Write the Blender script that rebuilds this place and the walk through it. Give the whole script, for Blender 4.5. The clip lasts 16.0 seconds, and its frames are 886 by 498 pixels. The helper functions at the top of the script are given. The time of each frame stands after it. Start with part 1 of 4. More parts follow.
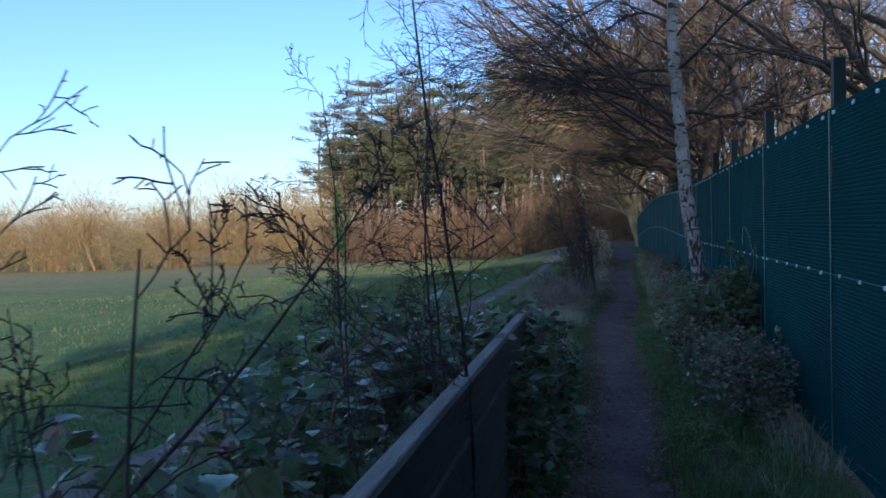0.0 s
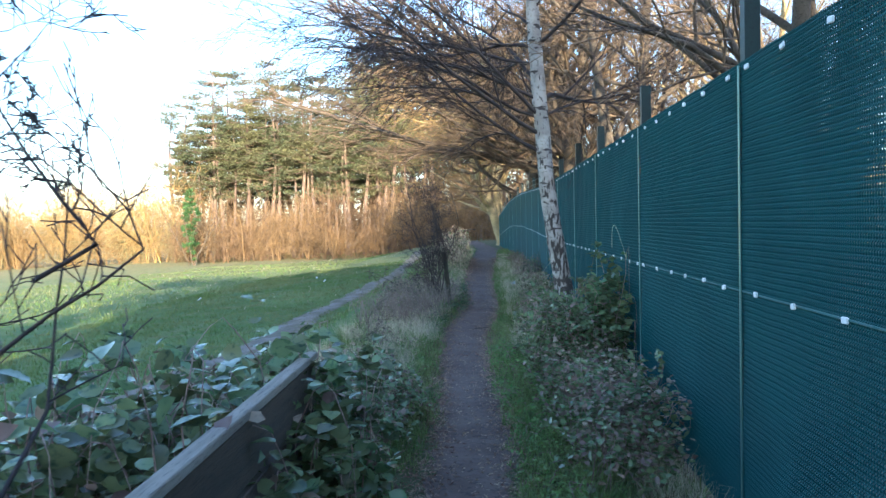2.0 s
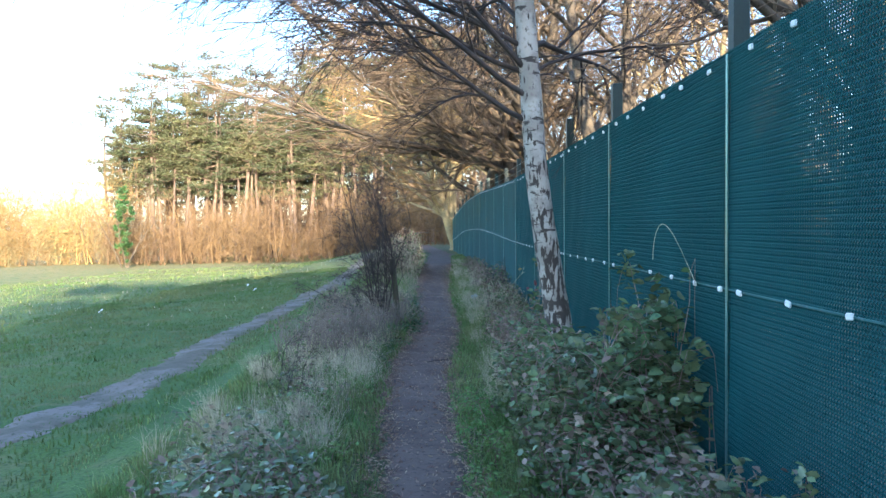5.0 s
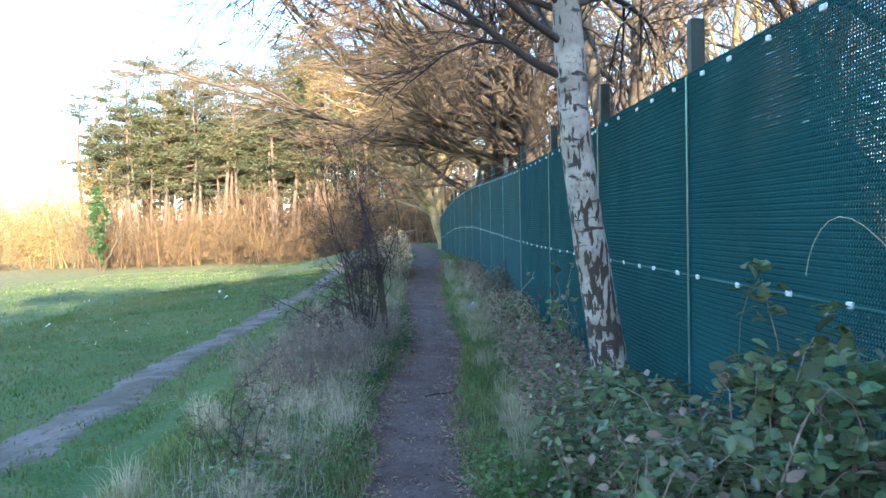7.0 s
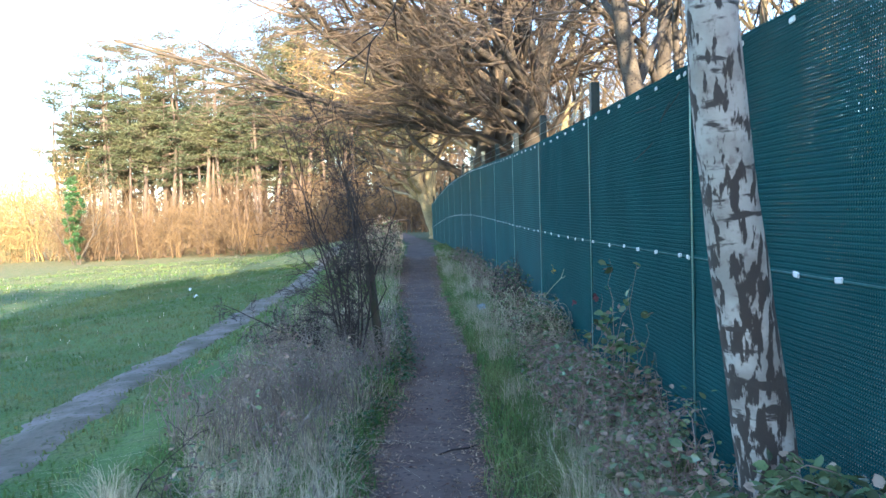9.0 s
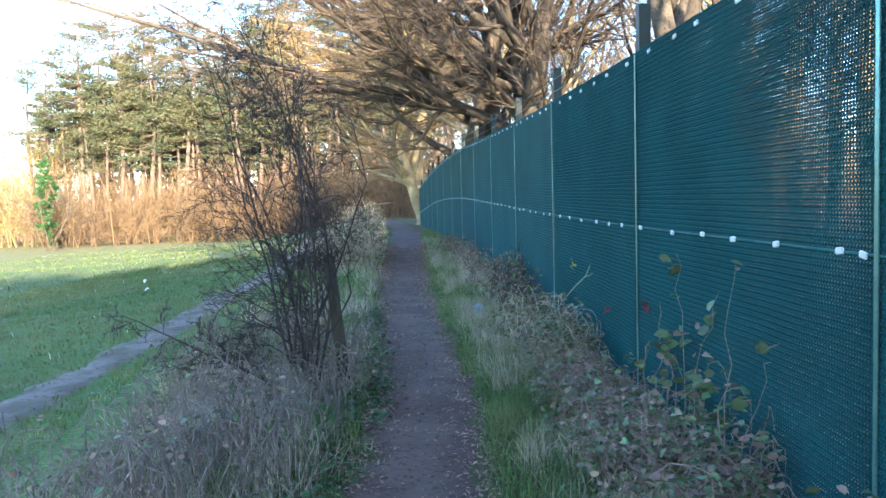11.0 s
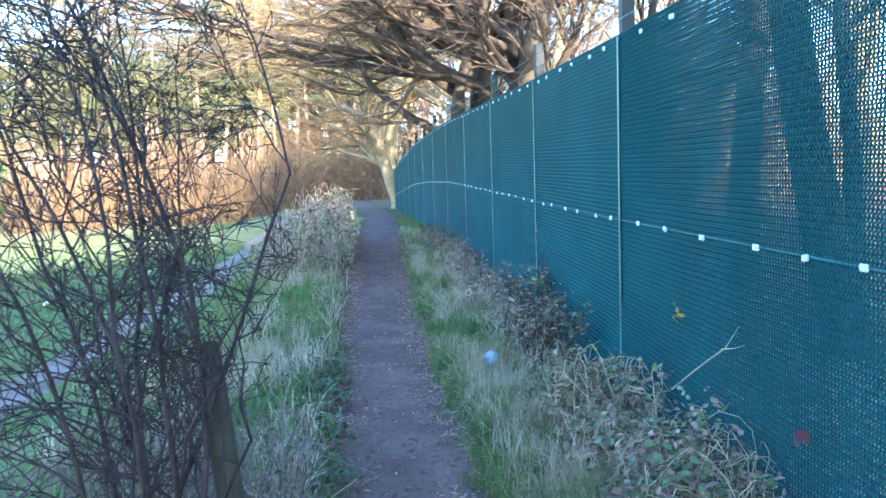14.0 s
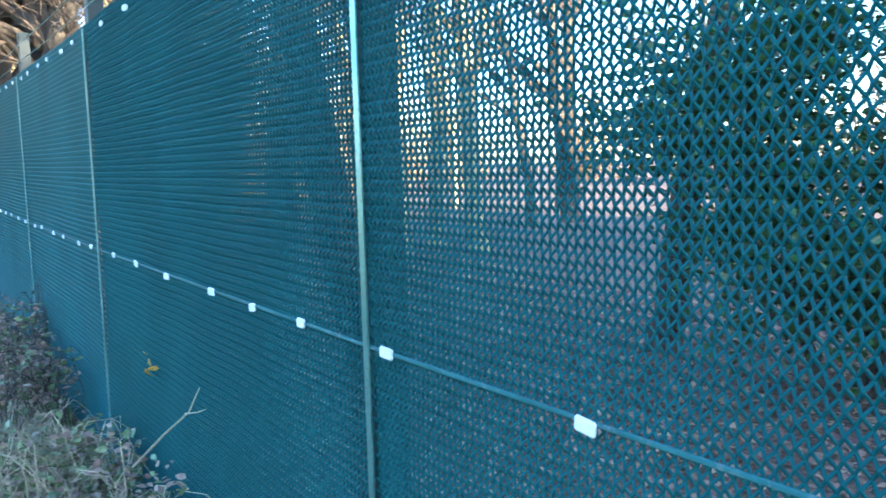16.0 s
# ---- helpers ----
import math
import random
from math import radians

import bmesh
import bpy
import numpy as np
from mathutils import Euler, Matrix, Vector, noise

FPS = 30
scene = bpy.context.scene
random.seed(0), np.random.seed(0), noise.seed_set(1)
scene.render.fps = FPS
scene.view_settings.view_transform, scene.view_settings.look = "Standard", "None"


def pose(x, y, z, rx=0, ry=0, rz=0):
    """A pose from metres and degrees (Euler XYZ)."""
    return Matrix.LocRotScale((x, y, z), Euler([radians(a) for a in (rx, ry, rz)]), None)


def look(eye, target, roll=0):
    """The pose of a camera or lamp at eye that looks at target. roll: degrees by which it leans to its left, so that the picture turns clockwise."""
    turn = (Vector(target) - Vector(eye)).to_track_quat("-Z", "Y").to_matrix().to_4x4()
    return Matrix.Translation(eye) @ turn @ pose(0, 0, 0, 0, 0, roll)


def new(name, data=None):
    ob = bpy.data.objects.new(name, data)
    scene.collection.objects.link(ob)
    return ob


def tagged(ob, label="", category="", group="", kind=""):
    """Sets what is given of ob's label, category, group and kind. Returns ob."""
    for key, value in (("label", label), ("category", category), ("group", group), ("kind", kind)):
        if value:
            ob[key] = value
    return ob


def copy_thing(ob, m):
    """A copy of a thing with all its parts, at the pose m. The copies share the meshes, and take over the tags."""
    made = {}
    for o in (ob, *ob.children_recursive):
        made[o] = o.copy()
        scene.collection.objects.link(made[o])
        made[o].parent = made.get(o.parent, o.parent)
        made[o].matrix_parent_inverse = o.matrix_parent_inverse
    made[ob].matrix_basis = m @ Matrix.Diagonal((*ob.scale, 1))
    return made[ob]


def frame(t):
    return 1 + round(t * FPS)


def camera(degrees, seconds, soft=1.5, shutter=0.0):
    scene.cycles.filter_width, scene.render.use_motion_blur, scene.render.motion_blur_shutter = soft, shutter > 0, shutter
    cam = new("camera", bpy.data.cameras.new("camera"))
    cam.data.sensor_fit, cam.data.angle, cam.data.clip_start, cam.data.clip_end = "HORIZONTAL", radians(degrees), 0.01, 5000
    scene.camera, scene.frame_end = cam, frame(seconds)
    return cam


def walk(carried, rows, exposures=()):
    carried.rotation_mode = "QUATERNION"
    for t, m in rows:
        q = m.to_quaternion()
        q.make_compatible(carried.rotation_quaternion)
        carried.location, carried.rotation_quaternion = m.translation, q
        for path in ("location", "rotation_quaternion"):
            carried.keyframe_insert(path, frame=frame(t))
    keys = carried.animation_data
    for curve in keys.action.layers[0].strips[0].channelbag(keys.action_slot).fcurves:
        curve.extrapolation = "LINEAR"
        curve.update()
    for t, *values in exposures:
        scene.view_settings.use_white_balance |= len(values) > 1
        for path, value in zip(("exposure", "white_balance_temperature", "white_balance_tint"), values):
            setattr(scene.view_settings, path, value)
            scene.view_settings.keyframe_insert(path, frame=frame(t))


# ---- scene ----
UNIT = 0.9  # metres for one unit of the plan below
cam = camera(57.4, 16.0, soft=1.5, shutter=0.2)
PATH = [
    (0, (-0.034, -0.582, 1.414), (-0.47, 1.369, 1.36), -1.4),
    (0.5, (-0.028, -0.038, 1.402), (-0.336, 1.937, 1.342), -1.5),
    (1, (0.031, 0.498, 1.383), (-0.182, 2.485, 1.32), -1.3),
    (1.5, (0.102, 1.025, 1.389), (-0.044, 3.019, 1.324), -1.2),
    (2, (0.108, 1.576, 1.396), (-0.002, 3.572, 1.331), -1.2),
    (2.5, (0.133, 2.156, 1.383), (0.048, 4.153, 1.318), -1.0),
    (3, (0.112, 2.733, 1.378), (0.05, 4.731, 1.315), -1.0),
    (3.5, (0.074, 3.337, 1.34), (0.042, 5.336, 1.278), -0.9),
    (4, (0.048, 3.908, 1.34), (0.039, 5.907, 1.279), -1.0),
    (4.2, (0.022, 4.15, 1.334), (0.02, 6.149, 1.274), -0.8),
    (6.3, (-0.101, 6.319, 1.328), (-0.065, 8.318, 1.272), -0.9),
    (6.5, (-0.13, 6.593, 1.336), (-0.09, 8.591, 1.274), -1.1),
    (7, (-0.17, 7.229, 1.337), (-0.121, 9.227, 1.274), -1.2),
    (7.5, (-0.24, 7.89, 1.347), (-0.181, 9.888, 1.274), -1.3),
    (8, (-0.349, 8.557, 1.367), (-0.283, 10.554, 1.286), -1.4),
    (8.2, (-0.389, 8.807, 1.362), (-0.316, 10.804, 1.273), -1.7),
    (10.3, (-0.242, 11.251, 1.235), (-0.15, 13.247, 1.138), -1.5),
    (10.5, (-0.246, 11.504, 1.221), (-0.147, 13.499, 1.116), -1.6),
    (11, (-0.237, 12.188, 1.228), (-0.13, 14.181, 1.101), -1.5),
    (11.5, (-0.237, 12.883, 1.244), (-0.124, 14.874, 1.09), -1.5),
    (12, (-0.216, 13.556, 1.263), (-0.098, 15.545, 1.091), -1.4),
    (12.5, (-0.201, 14.235, 1.259), (-0.075, 16.223, 1.079), -1.5),
    (13, (-0.232, 14.918, 1.261), (-0.096, 16.905, 1.077), -1.5),
    (13.5, (-0.283, 15.505, 1.305), (-0.139, 17.491, 1.121), -1.6),
    (14, (-0.198, 15.878, 1.348), (-0.029, 17.863, 1.167), -1.8),
    (14.5, (-0.005, 16.134, 1.368), (0.296, 18.103, 1.187), -2.1),
    (15, (0.175, 16.29, 1.427), (0.793, 18.182, 1.234), -2.3),
    (15.5, (0.369, 16.336, 1.443), (1.299, 18.095, 1.24), -2.3),
    (16, (0.581, 16.409, 1.422), (1.692, 18.059, 1.22), -1.7),
]
EXPOSURES = [(0, 0.7, 4800, 18), (0.5, 1.1, 4850, 17), (1.0, 1.65, 4950, 15), (1.5, 2.15, 5200, 12), (2.0, 2.55, 5400, 9), (2.5, 2.65, 5400, 9), (4, 2.7, 5400, 9), (8, 2.8, 5300, 9), (10.5, 2.85, 5300, 9), (12, 3.2, 4950, 9), (14, 3.5, 4850, 12), (16, 3.5, 4980, 8)]
walk(cam, [(t, look([v * UNIT for v in eye], [v * UNIT for v in target], roll)) for t, eye, target, roll in PATH], EXPOSURES)

# ---- light ----
SUN_WAY = Vector((0.22, -0.975, 0)).normalized()
SUN_EL = radians(14)
world = bpy.data.worlds.new("sky")
scene.world = world
world.use_nodes = True
wn = world.node_tree
sky = wn.nodes.new("ShaderNodeTexSky")
sky.sky_type, sky.sun_disc = "NISHITA", False
sky.sun_elevation = SUN_EL
sky.ozone_density = 1.8
sky.sun_rotation = math.atan2(SUN_WAY.x, SUN_WAY.y)
wn.links.new(sky.outputs[0], wn.nodes["Background"].inputs[0])
wn.nodes["Background"].inputs[1].default_value = 0.125
sun_data = bpy.data.lights.new("sun", "SUN")
sun_data.energy, sun_data.angle, sun_data.color = 4.1, radians(0.5), (1.0, 0.76, 0.46)
sun = new("sun", sun_data)
sun.matrix_world = look((SUN_WAY * 60 + Vector((0, 0, 60 * math.tan(SUN_EL))))[:], (0, 0, 0))


# ---- materials ----
def node(nt, kind, **values):
    n = nt.nodes.new("ShaderNode" + kind)
    for k, v in values.items():
        n.inputs[k.replace("_", " ")].default_value = v
    return n


def mix(nt, fac, a, b):
    """Mix two colours; fac is a socket or a number."""
    m = nt.nodes.new("ShaderNodeMix")
    m.data_type = "RGBA"
    for i, v in ((0, fac), (6, a), (7, b)):
        if hasattr(v, "is_linked"):
            nt.links.new(v, m.inputs[i])
        else:
            m.inputs[i].default_value = v if i == 0 else (*v, 1)
    return m.outputs[2]


def ramp(nt, sock, lo, hi):
    r = nt.nodes.new("ShaderNodeMapRange")
    r.interpolation_type = "SMOOTHSTEP"
    nt.links.new(sock, r.inputs[0])
    r.inputs[1].default_value, r.inputs[2].default_value = lo, hi
    return r.outputs[0]


def noise_of(nt, vec, scale, detail=4.0):
    n = node(nt, "TexNoise", Scale=scale, Detail=detail)
    nt.links.new(vec, n.inputs["Vector"])
    return n.outputs[0]


def material(name, a, b, scale=4.0, fine=40.0, c=None, rough=0.8, bump=0.3, island=0.0, leafy=0.0, stretch=None, metal=0.0):
    """A surface of colours a and b in patches, with c as fine flecks; island varies its pieces; leafy lets light through."""
    m = bpy.data.materials.new(name)
    m.use_nodes = True
    nt = m.node_tree
    bsdf = nt.nodes["Principled BSDF"]
    vec = nt.nodes.new("ShaderNodeNewGeometry").outputs["Position"]
    if stretch:
        mp = nt.nodes.new("ShaderNodeMapping")
        nt.links.new(nt.nodes.new("ShaderNodeTexCoord").outputs["Object"], mp.inputs[0])
        mp.inputs["Scale"].default_value = stretch
        vec = mp.outputs[0]
    big = noise_of(nt, vec, scale)
    small = noise_of(nt, vec, fine)
    col = mix(nt, ramp(nt, big, 0.38, 0.62), a, b)
    col = mix(nt, ramp(nt, small, 0.52, 0.72), col, c or tuple(v * 0.6 for v in a))
    if island:
        rnd = nt.nodes.new("ShaderNodeNewGeometry").outputs["Random Per Island"]
        hsv = nt.nodes.new("ShaderNodeHueSaturation")
        for i, lo, hi in ((0, 0.5 - 0.04 * island, 0.5 + 0.03 * island), (2, 1 - 0.5 * island, 1 + 0.6 * island)):
            r = nt.nodes.new("ShaderNodeMapRange")
            nt.links.new(rnd, r.inputs[0])
            r.inputs[3].default_value, r.inputs[4].default_value = lo, hi
            nt.links.new(r.outputs[0], hsv.inputs[i])
        nt.links.new(col, hsv.inputs["Color"])
        col = hsv.outputs[0]
    nt.links.new(col, bsdf.inputs["Base Color"])
    bsdf.inputs["Roughness"].default_value = rough
    bsdf.inputs["Metallic"].default_value = metal
    if bump:
        bp = node(nt, "Bump", Strength=bump, Distance=0.01)
        nt.links.new(small, bp.inputs["Height"])
        nt.links.new(bp.outputs[0], bsdf.inputs["Normal"])
    if leafy:
        tr = nt.nodes.new("ShaderNodeBsdfTranslucent")
        nt.links.new(col, tr.inputs[0])
        ms = nt.nodes.new("ShaderNodeMixShader")
        ms.inputs[0].default_value = leafy
        nt.links.new(bsdf.outputs[0], ms.inputs[1])
        nt.links.new(tr.outputs[0], ms.inputs[2])
        nt.links.new(ms.outputs[0], nt.nodes["Material Output"].inputs[0])
    return m


def ground_material():
    """Grass on the field, worn soil along the path's verges, leaf litter under the wood."""
    m = bpy.data.materials.new("ground")
    m.use_nodes = True
    nt = m.node_tree
    pos = nt.nodes.new("ShaderNodeNewGeometry").outputs["Position"]
    xyz = nt.nodes.new("ShaderNodeSeparateXYZ")
    nt.links.new(pos, xyz.inputs[0])
    big, mid, small = noise_of(nt, pos, 0.25), noise_of(nt, pos, 2.2), noise_of(nt, pos, 28.0, 6.0)
    grass = mix(nt, ramp(nt, big, 0.35, 0.65), (0.055, 0.125, 0.022), (0.10, 0.17, 0.035))
    grass = mix(nt, ramp(nt, mid, 0.45, 0.75), grass, (0.15, 0.16, 0.055))
    grass = mix(nt, ramp(nt, small, 0.45, 0.75), grass, (0.025, 0.06, 0.012))
    litter = mix(nt, ramp(nt, small, 0.35, 0.65), (0.06, 0.042, 0.03), (0.20, 0.13, 0.09))
    edge = nt.nodes.new("ShaderNodeMath")
    edge.operation = "MULTIPLY_ADD"
    nt.links.new(mid, edge.inputs[0])
    edge.inputs[1].default_value = 0.8
    nt.links.new(xyz.outputs[0], edge.inputs[2])
    # farther off: dry grass, with the field's golden sunlit haze put into its colour
    dry = nt.nodes.new("ShaderNodeMath")
    dry.operation = "MULTIPLY"
    nt.links.new(ramp(nt, xyz.outputs[1], 12, 80), dry.inputs[0])
    nt.links.new(ramp(nt, mid, 0.25, 0.6), dry.inputs[1])
    grass = mix(nt, dry.outputs[0], grass, (0.24, 0.195, 0.075))
    col = mix(nt, ramp(nt, edge.outputs[0], 1.5, 1.95), grass, litter)
    verge = nt.nodes.new("ShaderNodeMath")
    verge.operation = "ABSOLUTE"
    sh = nt.nodes.new("ShaderNodeMath")
    sh.inputs[1].default_value = 0.05
    nt.links.new(xyz.outputs[0], sh.inputs[0])
    nt.links.new(sh.outputs[0], verge.inputs[0])
    col = mix(nt, ramp(nt, verge.outputs[0], 1.5, 0.5), col, (0.075, 0.085, 0.035))
    bsdf = nt.nodes["Principled BSDF"]
    nt.links.new(col, bsdf.inputs["Base Color"])
    bsdf.inputs["Roughness"].default_value = 0.95
    bp = node(nt, "Bump", Strength=0.8, Distance=0.04)
    nt.links.new(small, bp.inputs["Height"])
    nt.links.new(bp.outputs[0], bsdf.inputs["Normal"])
    return m


GROUND = ground_material()
PATH_SOIL = material("path_soil", (0.095, 0.064, 0.05), (0.145, 0.104, 0.084), 2.2, 24, (0.045, 0.032, 0.029), 0.92, 1.0)
TRACK_SOIL = material("track_soil", (0.20, 0.172, 0.15), (0.12, 0.105, 0.075), 2.4, 18, (0.075, 0.08, 0.04), 0.95, 0.9)
NET = material("green_net", (0.012, 0.074, 0.078), (0.016, 0.09, 0.094), 1.3, 60, (0.01, 0.062, 0.067), 0.62, 0.0)
POST_GREEN = material("post_paint", (0.004, 0.024, 0.022), (0.004, 0.019, 0.017), 5, 60, None, 0.45, 0.1)
# glossy green metal, its colour paled for the sky reflected in it
STEEL = material("pale_green_bar", (0.24, 0.40, 0.37), (0.17, 0.32, 0.29), 6, 80, None, 0.32, 0.1, metal=0.7)
CORD = material("seam_cord", (0.018, 0.10, 0.10), (0.03, 0.13, 0.13), 9, 70, (0.10, 0.16, 0.16), 0.6, 0.1)
WHITE_CLIP = material("white_clip", (0.78, 0.8, 0.8), (0.7, 0.72, 0.72), 9, 90, (0.6, 0.62, 0.6), 0.5, 0.0)
BARK = material("grey_bark", (0.07, 0.054, 0.04), (0.12, 0.094, 0.066), 3, 30, (0.03, 0.023, 0.017), 0.9, 0.9)
# bark with low golden sunlight put into its colour
SUNLIT_BARK = material("sunlit_bark", (0.46, 0.35, 0.17), (0.32, 0.25, 0.13), 2, 25, (0.09, 0.07, 0.045), 0.9, 0.9)
PINE_BARK = material("pine_bark", (0.21, 0.15, 0.11), (0.13, 0.09, 0.07), 1, 20, (0.06, 0.04, 0.03), 0.9, 0.8)
TWIG = material("twigs", (0.14, 0.098, 0.064), (0.19, 0.135, 0.085), 1.5, 20, None, 0.85, 0.0)
DARK_TWIG = material("thorn_twigs", (0.035, 0.026, 0.024), (0.06, 0.045, 0.04), 6, 60, (0.02, 0.015, 0.014), 0.8, 0.3)
RED_TWIG = material("scrub_twigs", (0.15, 0.092, 0.048), (0.2, 0.127, 0.058), 0.15, 2, (0.09, 0.065, 0.045), 0.9, 0.0)
# bare twigs whose gold is sunlight put into the colour
SUNLIT_TWIG = material("golden_scrub", (0.31, 0.205, 0.075), (0.23, 0.145, 0.06), 0.12, 2, (0.15, 0.1, 0.05), 0.9, 0.0)
NEEDLE = material("pine_needles", (0.085, 0.105, 0.05), (0.16, 0.155, 0.07), 0.3, 3, (0.045, 0.06, 0.032), 0.7, 0.0, 0.5, 0.2)
BRAMBLE = material("bramble_leaf", (0.125, 0.18, 0.085), (0.185, 0.22, 0.105), 1.5, 30, (0.06, 0.105, 0.06), 0.27, 0.0, 0.9, 0.32)
DEAD_LEAF = material("brown_leaf", (0.30, 0.22, 0.165), (0.20, 0.15, 0.115), 3, 40, None, 0.75, 0.0, 0.8, 0.15)
PALE_LEAF = material("pale_brown_leaf", (0.36, 0.25, 0.18), (0.26, 0.17, 0.12), 3, 40, None, 0.7, 0.0, 0.8, 0.15)
IVY = material("evergreen_leaf", (0.04, 0.11, 0.03), (0.07, 0.145, 0.045), 0.6, 10, None, 0.35, 0.0, 0.6, 0.15)
WEED = material("fresh_weed_leaf", (0.12, 0.225, 0.055), (0.19, 0.28, 0.085), 1.5, 30, (0.07, 0.13, 0.04), 0.5, 0.0, 0.7, 0.35)
DEAD_STALK = material("dead_stalk", (0.27, 0.23, 0.19), (0.16, 0.13, 0.11), 4, 40, None, 0.8, 0.0)
STEM = material("bramble_stem", (0.24, 0.15, 0.12), (0.33, 0.24, 0.19), 4, 40, None, 0.7, 0.0)
GRASS = material("grass_blades", (0.125, 0.21, 0.058), (0.215, 0.26, 0.095), 1.6, 6, (0.07, 0.13, 0.038), 0.6, 0.0, 0.9, 0.45)
FIELD_GRASS = material("field_blades", (0.085, 0.15, 0.032), (0.15, 0.17, 0.06), 0.5, 4, (0.06, 0.09, 0.028), 0.8, 0.0, 0.35, 0.25)
STRAW = material("dry_grass", (0.60, 0.53, 0.38), (0.45, 0.40, 0.27), 2.5, 9, (0.27, 0.24, 0.15), 0.8, 0.0, 0.5, 0.35)
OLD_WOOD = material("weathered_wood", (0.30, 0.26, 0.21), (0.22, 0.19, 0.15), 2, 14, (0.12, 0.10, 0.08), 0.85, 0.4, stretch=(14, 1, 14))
# darker version of the wood above, for the rail's boards and posts
DARK_WOOD = material("dark_board_wood", (0.075, 0.055, 0.038), (0.05, 0.04, 0.03), 2, 14, (0.03, 0.025, 0.02), 0.85, 0.4, stretch=(14, 1, 14))
MOSS_WOOD = material("mossy_post_wood", (0.07, 0.058, 0.044), (0.05, 0.056, 0.032), 9, 40, (0.08, 0.07, 0.05), 0.9, 0.5)
PAPER = material("litter_paper", (0.7, 0.72, 0.74), (0.6, 0.62, 0.64), 8, 50, None, 0.7, 0.0)


def birch_material():
    m = material("birch_bark", (0.42, 0.39, 0.35), (0.27, 0.245, 0.215), 5, 30, (0.22, 0.19, 0.17), 0.75, 0.4)
    nt = m.node_tree
    bsdf = nt.nodes["Principled BSDF"]
    old = bsdf.inputs["Base Color"].links[0].from_socket
    pos = nt.nodes.new("ShaderNodeNewGeometry").outputs["Position"]
    mp = nt.nodes.new("ShaderNodeMapping")
    mp.inputs["Scale"].default_value = (22, 22, 6.5)
    nt.links.new(pos, mp.inputs[0])
    crack = noise_of(nt, mp.outputs[0], 1.3, 5.0)
    mp2 = nt.nodes.new("ShaderNodeMapping")
    mp2.inputs["Scale"].default_value = (5, 5, 17)
    nt.links.new(pos, mp2.inputs[0])
    scar = noise_of(nt, mp2.outputs[0], 1.0, 4.0)
    xyz = nt.nodes.new("ShaderNodeSeparateXYZ")
    nt.links.new(pos, xyz.inputs[0])
    low = nt.nodes.new("ShaderNodeMath")
    low.operation = "MULTIPLY_ADD"
    nt.links.new(xyz.outputs[2], low.inputs[0])
    low.inputs[1].default_value = -0.055
    nt.links.new(crack, low.inputs[2])
    col = mix(nt, ramp(nt, low.outputs[0], 0.44, 0.49), old, (0.045, 0.035, 0.03))
    col = mix(nt, ramp(nt, scar, 0.58, 0.64), col, (0.05, 0.04, 0.035))
    nt.links.new(col, bsdf.inputs["Base Color"])
    return m


BIRCH = birch_material()


# ---- mesh tools ----
class Soup:
    """Collects vertices, quads and triangles for one mesh."""

    def __init__(self):
        self.v, self.q, self.t, self.n = [], [], [], 0

    def add(self, verts, quads=None, tris=None):
        verts = np.asarray(verts, float).reshape(-1, 3)
        if quads is not None and len(quads):
            self.q.append(np.asarray(quads, int).reshape(-1, 4) + self.n)
        if tris is not None and len(tris):
            self.t.append(np.asarray(tris, int).reshape(-1, 3) + self.n)
        self.v.append(verts)
        self.n += len(verts)

    def mesh(self, name, mat, smooth=False):
        me = bpy.data.meshes.new(name)
        v = np.concatenate(self.v)
        q = np.concatenate(self.q) if self.q else np.zeros((0, 4), int)
        t = np.concatenate(self.t) if self.t else np.zeros((0, 3), int)
        me.vertices.add(len(v))
        me.vertices.foreach_set("co", v.astype(np.float32).ravel())
        me.loops.add(q.size + t.size)
        me.loops.foreach_set("vertex_index", np.concatenate([q.ravel(), t.ravel()]).astype(np.int32))
        me.polygons.add(len(q) + len(t))
        starts = np.concatenate([np.arange(len(q)) * 4, q.size + np.arange(len(t)) * 3])
        me.polygons.foreach_set("loop_start", starts.astype(np.int32))
        if smooth:
            me.polygons.foreach_set("use_smooth", np.ones(len(q) + len(t), bool))
        me.materials.append(mat)
        me.update(calc_edges=True)
        return me


def part(name, shape, mat, parent=None, label="", smooth=False):
    """Link a soup or bmesh as one mesh object, under parent if given."""
    if isinstance(shape, Soup):
        me = shape.mesh(name, mat, smooth)
    elif isinstance(shape, bmesh.types.BMesh):
        me = bpy.data.meshes.new(name)
        shape.to_mesh(me)
        shape.free()
        me.materials.append(mat)
        if smooth:
            me.shade_smooth()
    else:
        me = shape
    ob = new(name, me)
    if parent:
        ob.parent = parent
    if label:
        tagged(ob, label)
    return ob


def empty_thing(name, at, label, category, group="", kind=""):
    ob = new(name)
    ob.location = at
    return tagged(ob, label, category, group, kind)


def box(size, at=(0, 0, 0), bevel=0.004, turn=None):
    bm = bmesh.new()
    bmesh.ops.create_cube(bm, size=1)
    bmesh.ops.scale(bm, vec=size, verts=bm.verts)
    if bevel:
        bmesh.ops.bevel(bm, geom=bm.edges[:], offset=bevel, segments=1, affect="EDGES")
    if turn:
        bmesh.ops.transform(bm, matrix=turn, verts=bm.verts)
    bmesh.ops.translate(bm, vec=at, verts=bm.verts)
    return bm


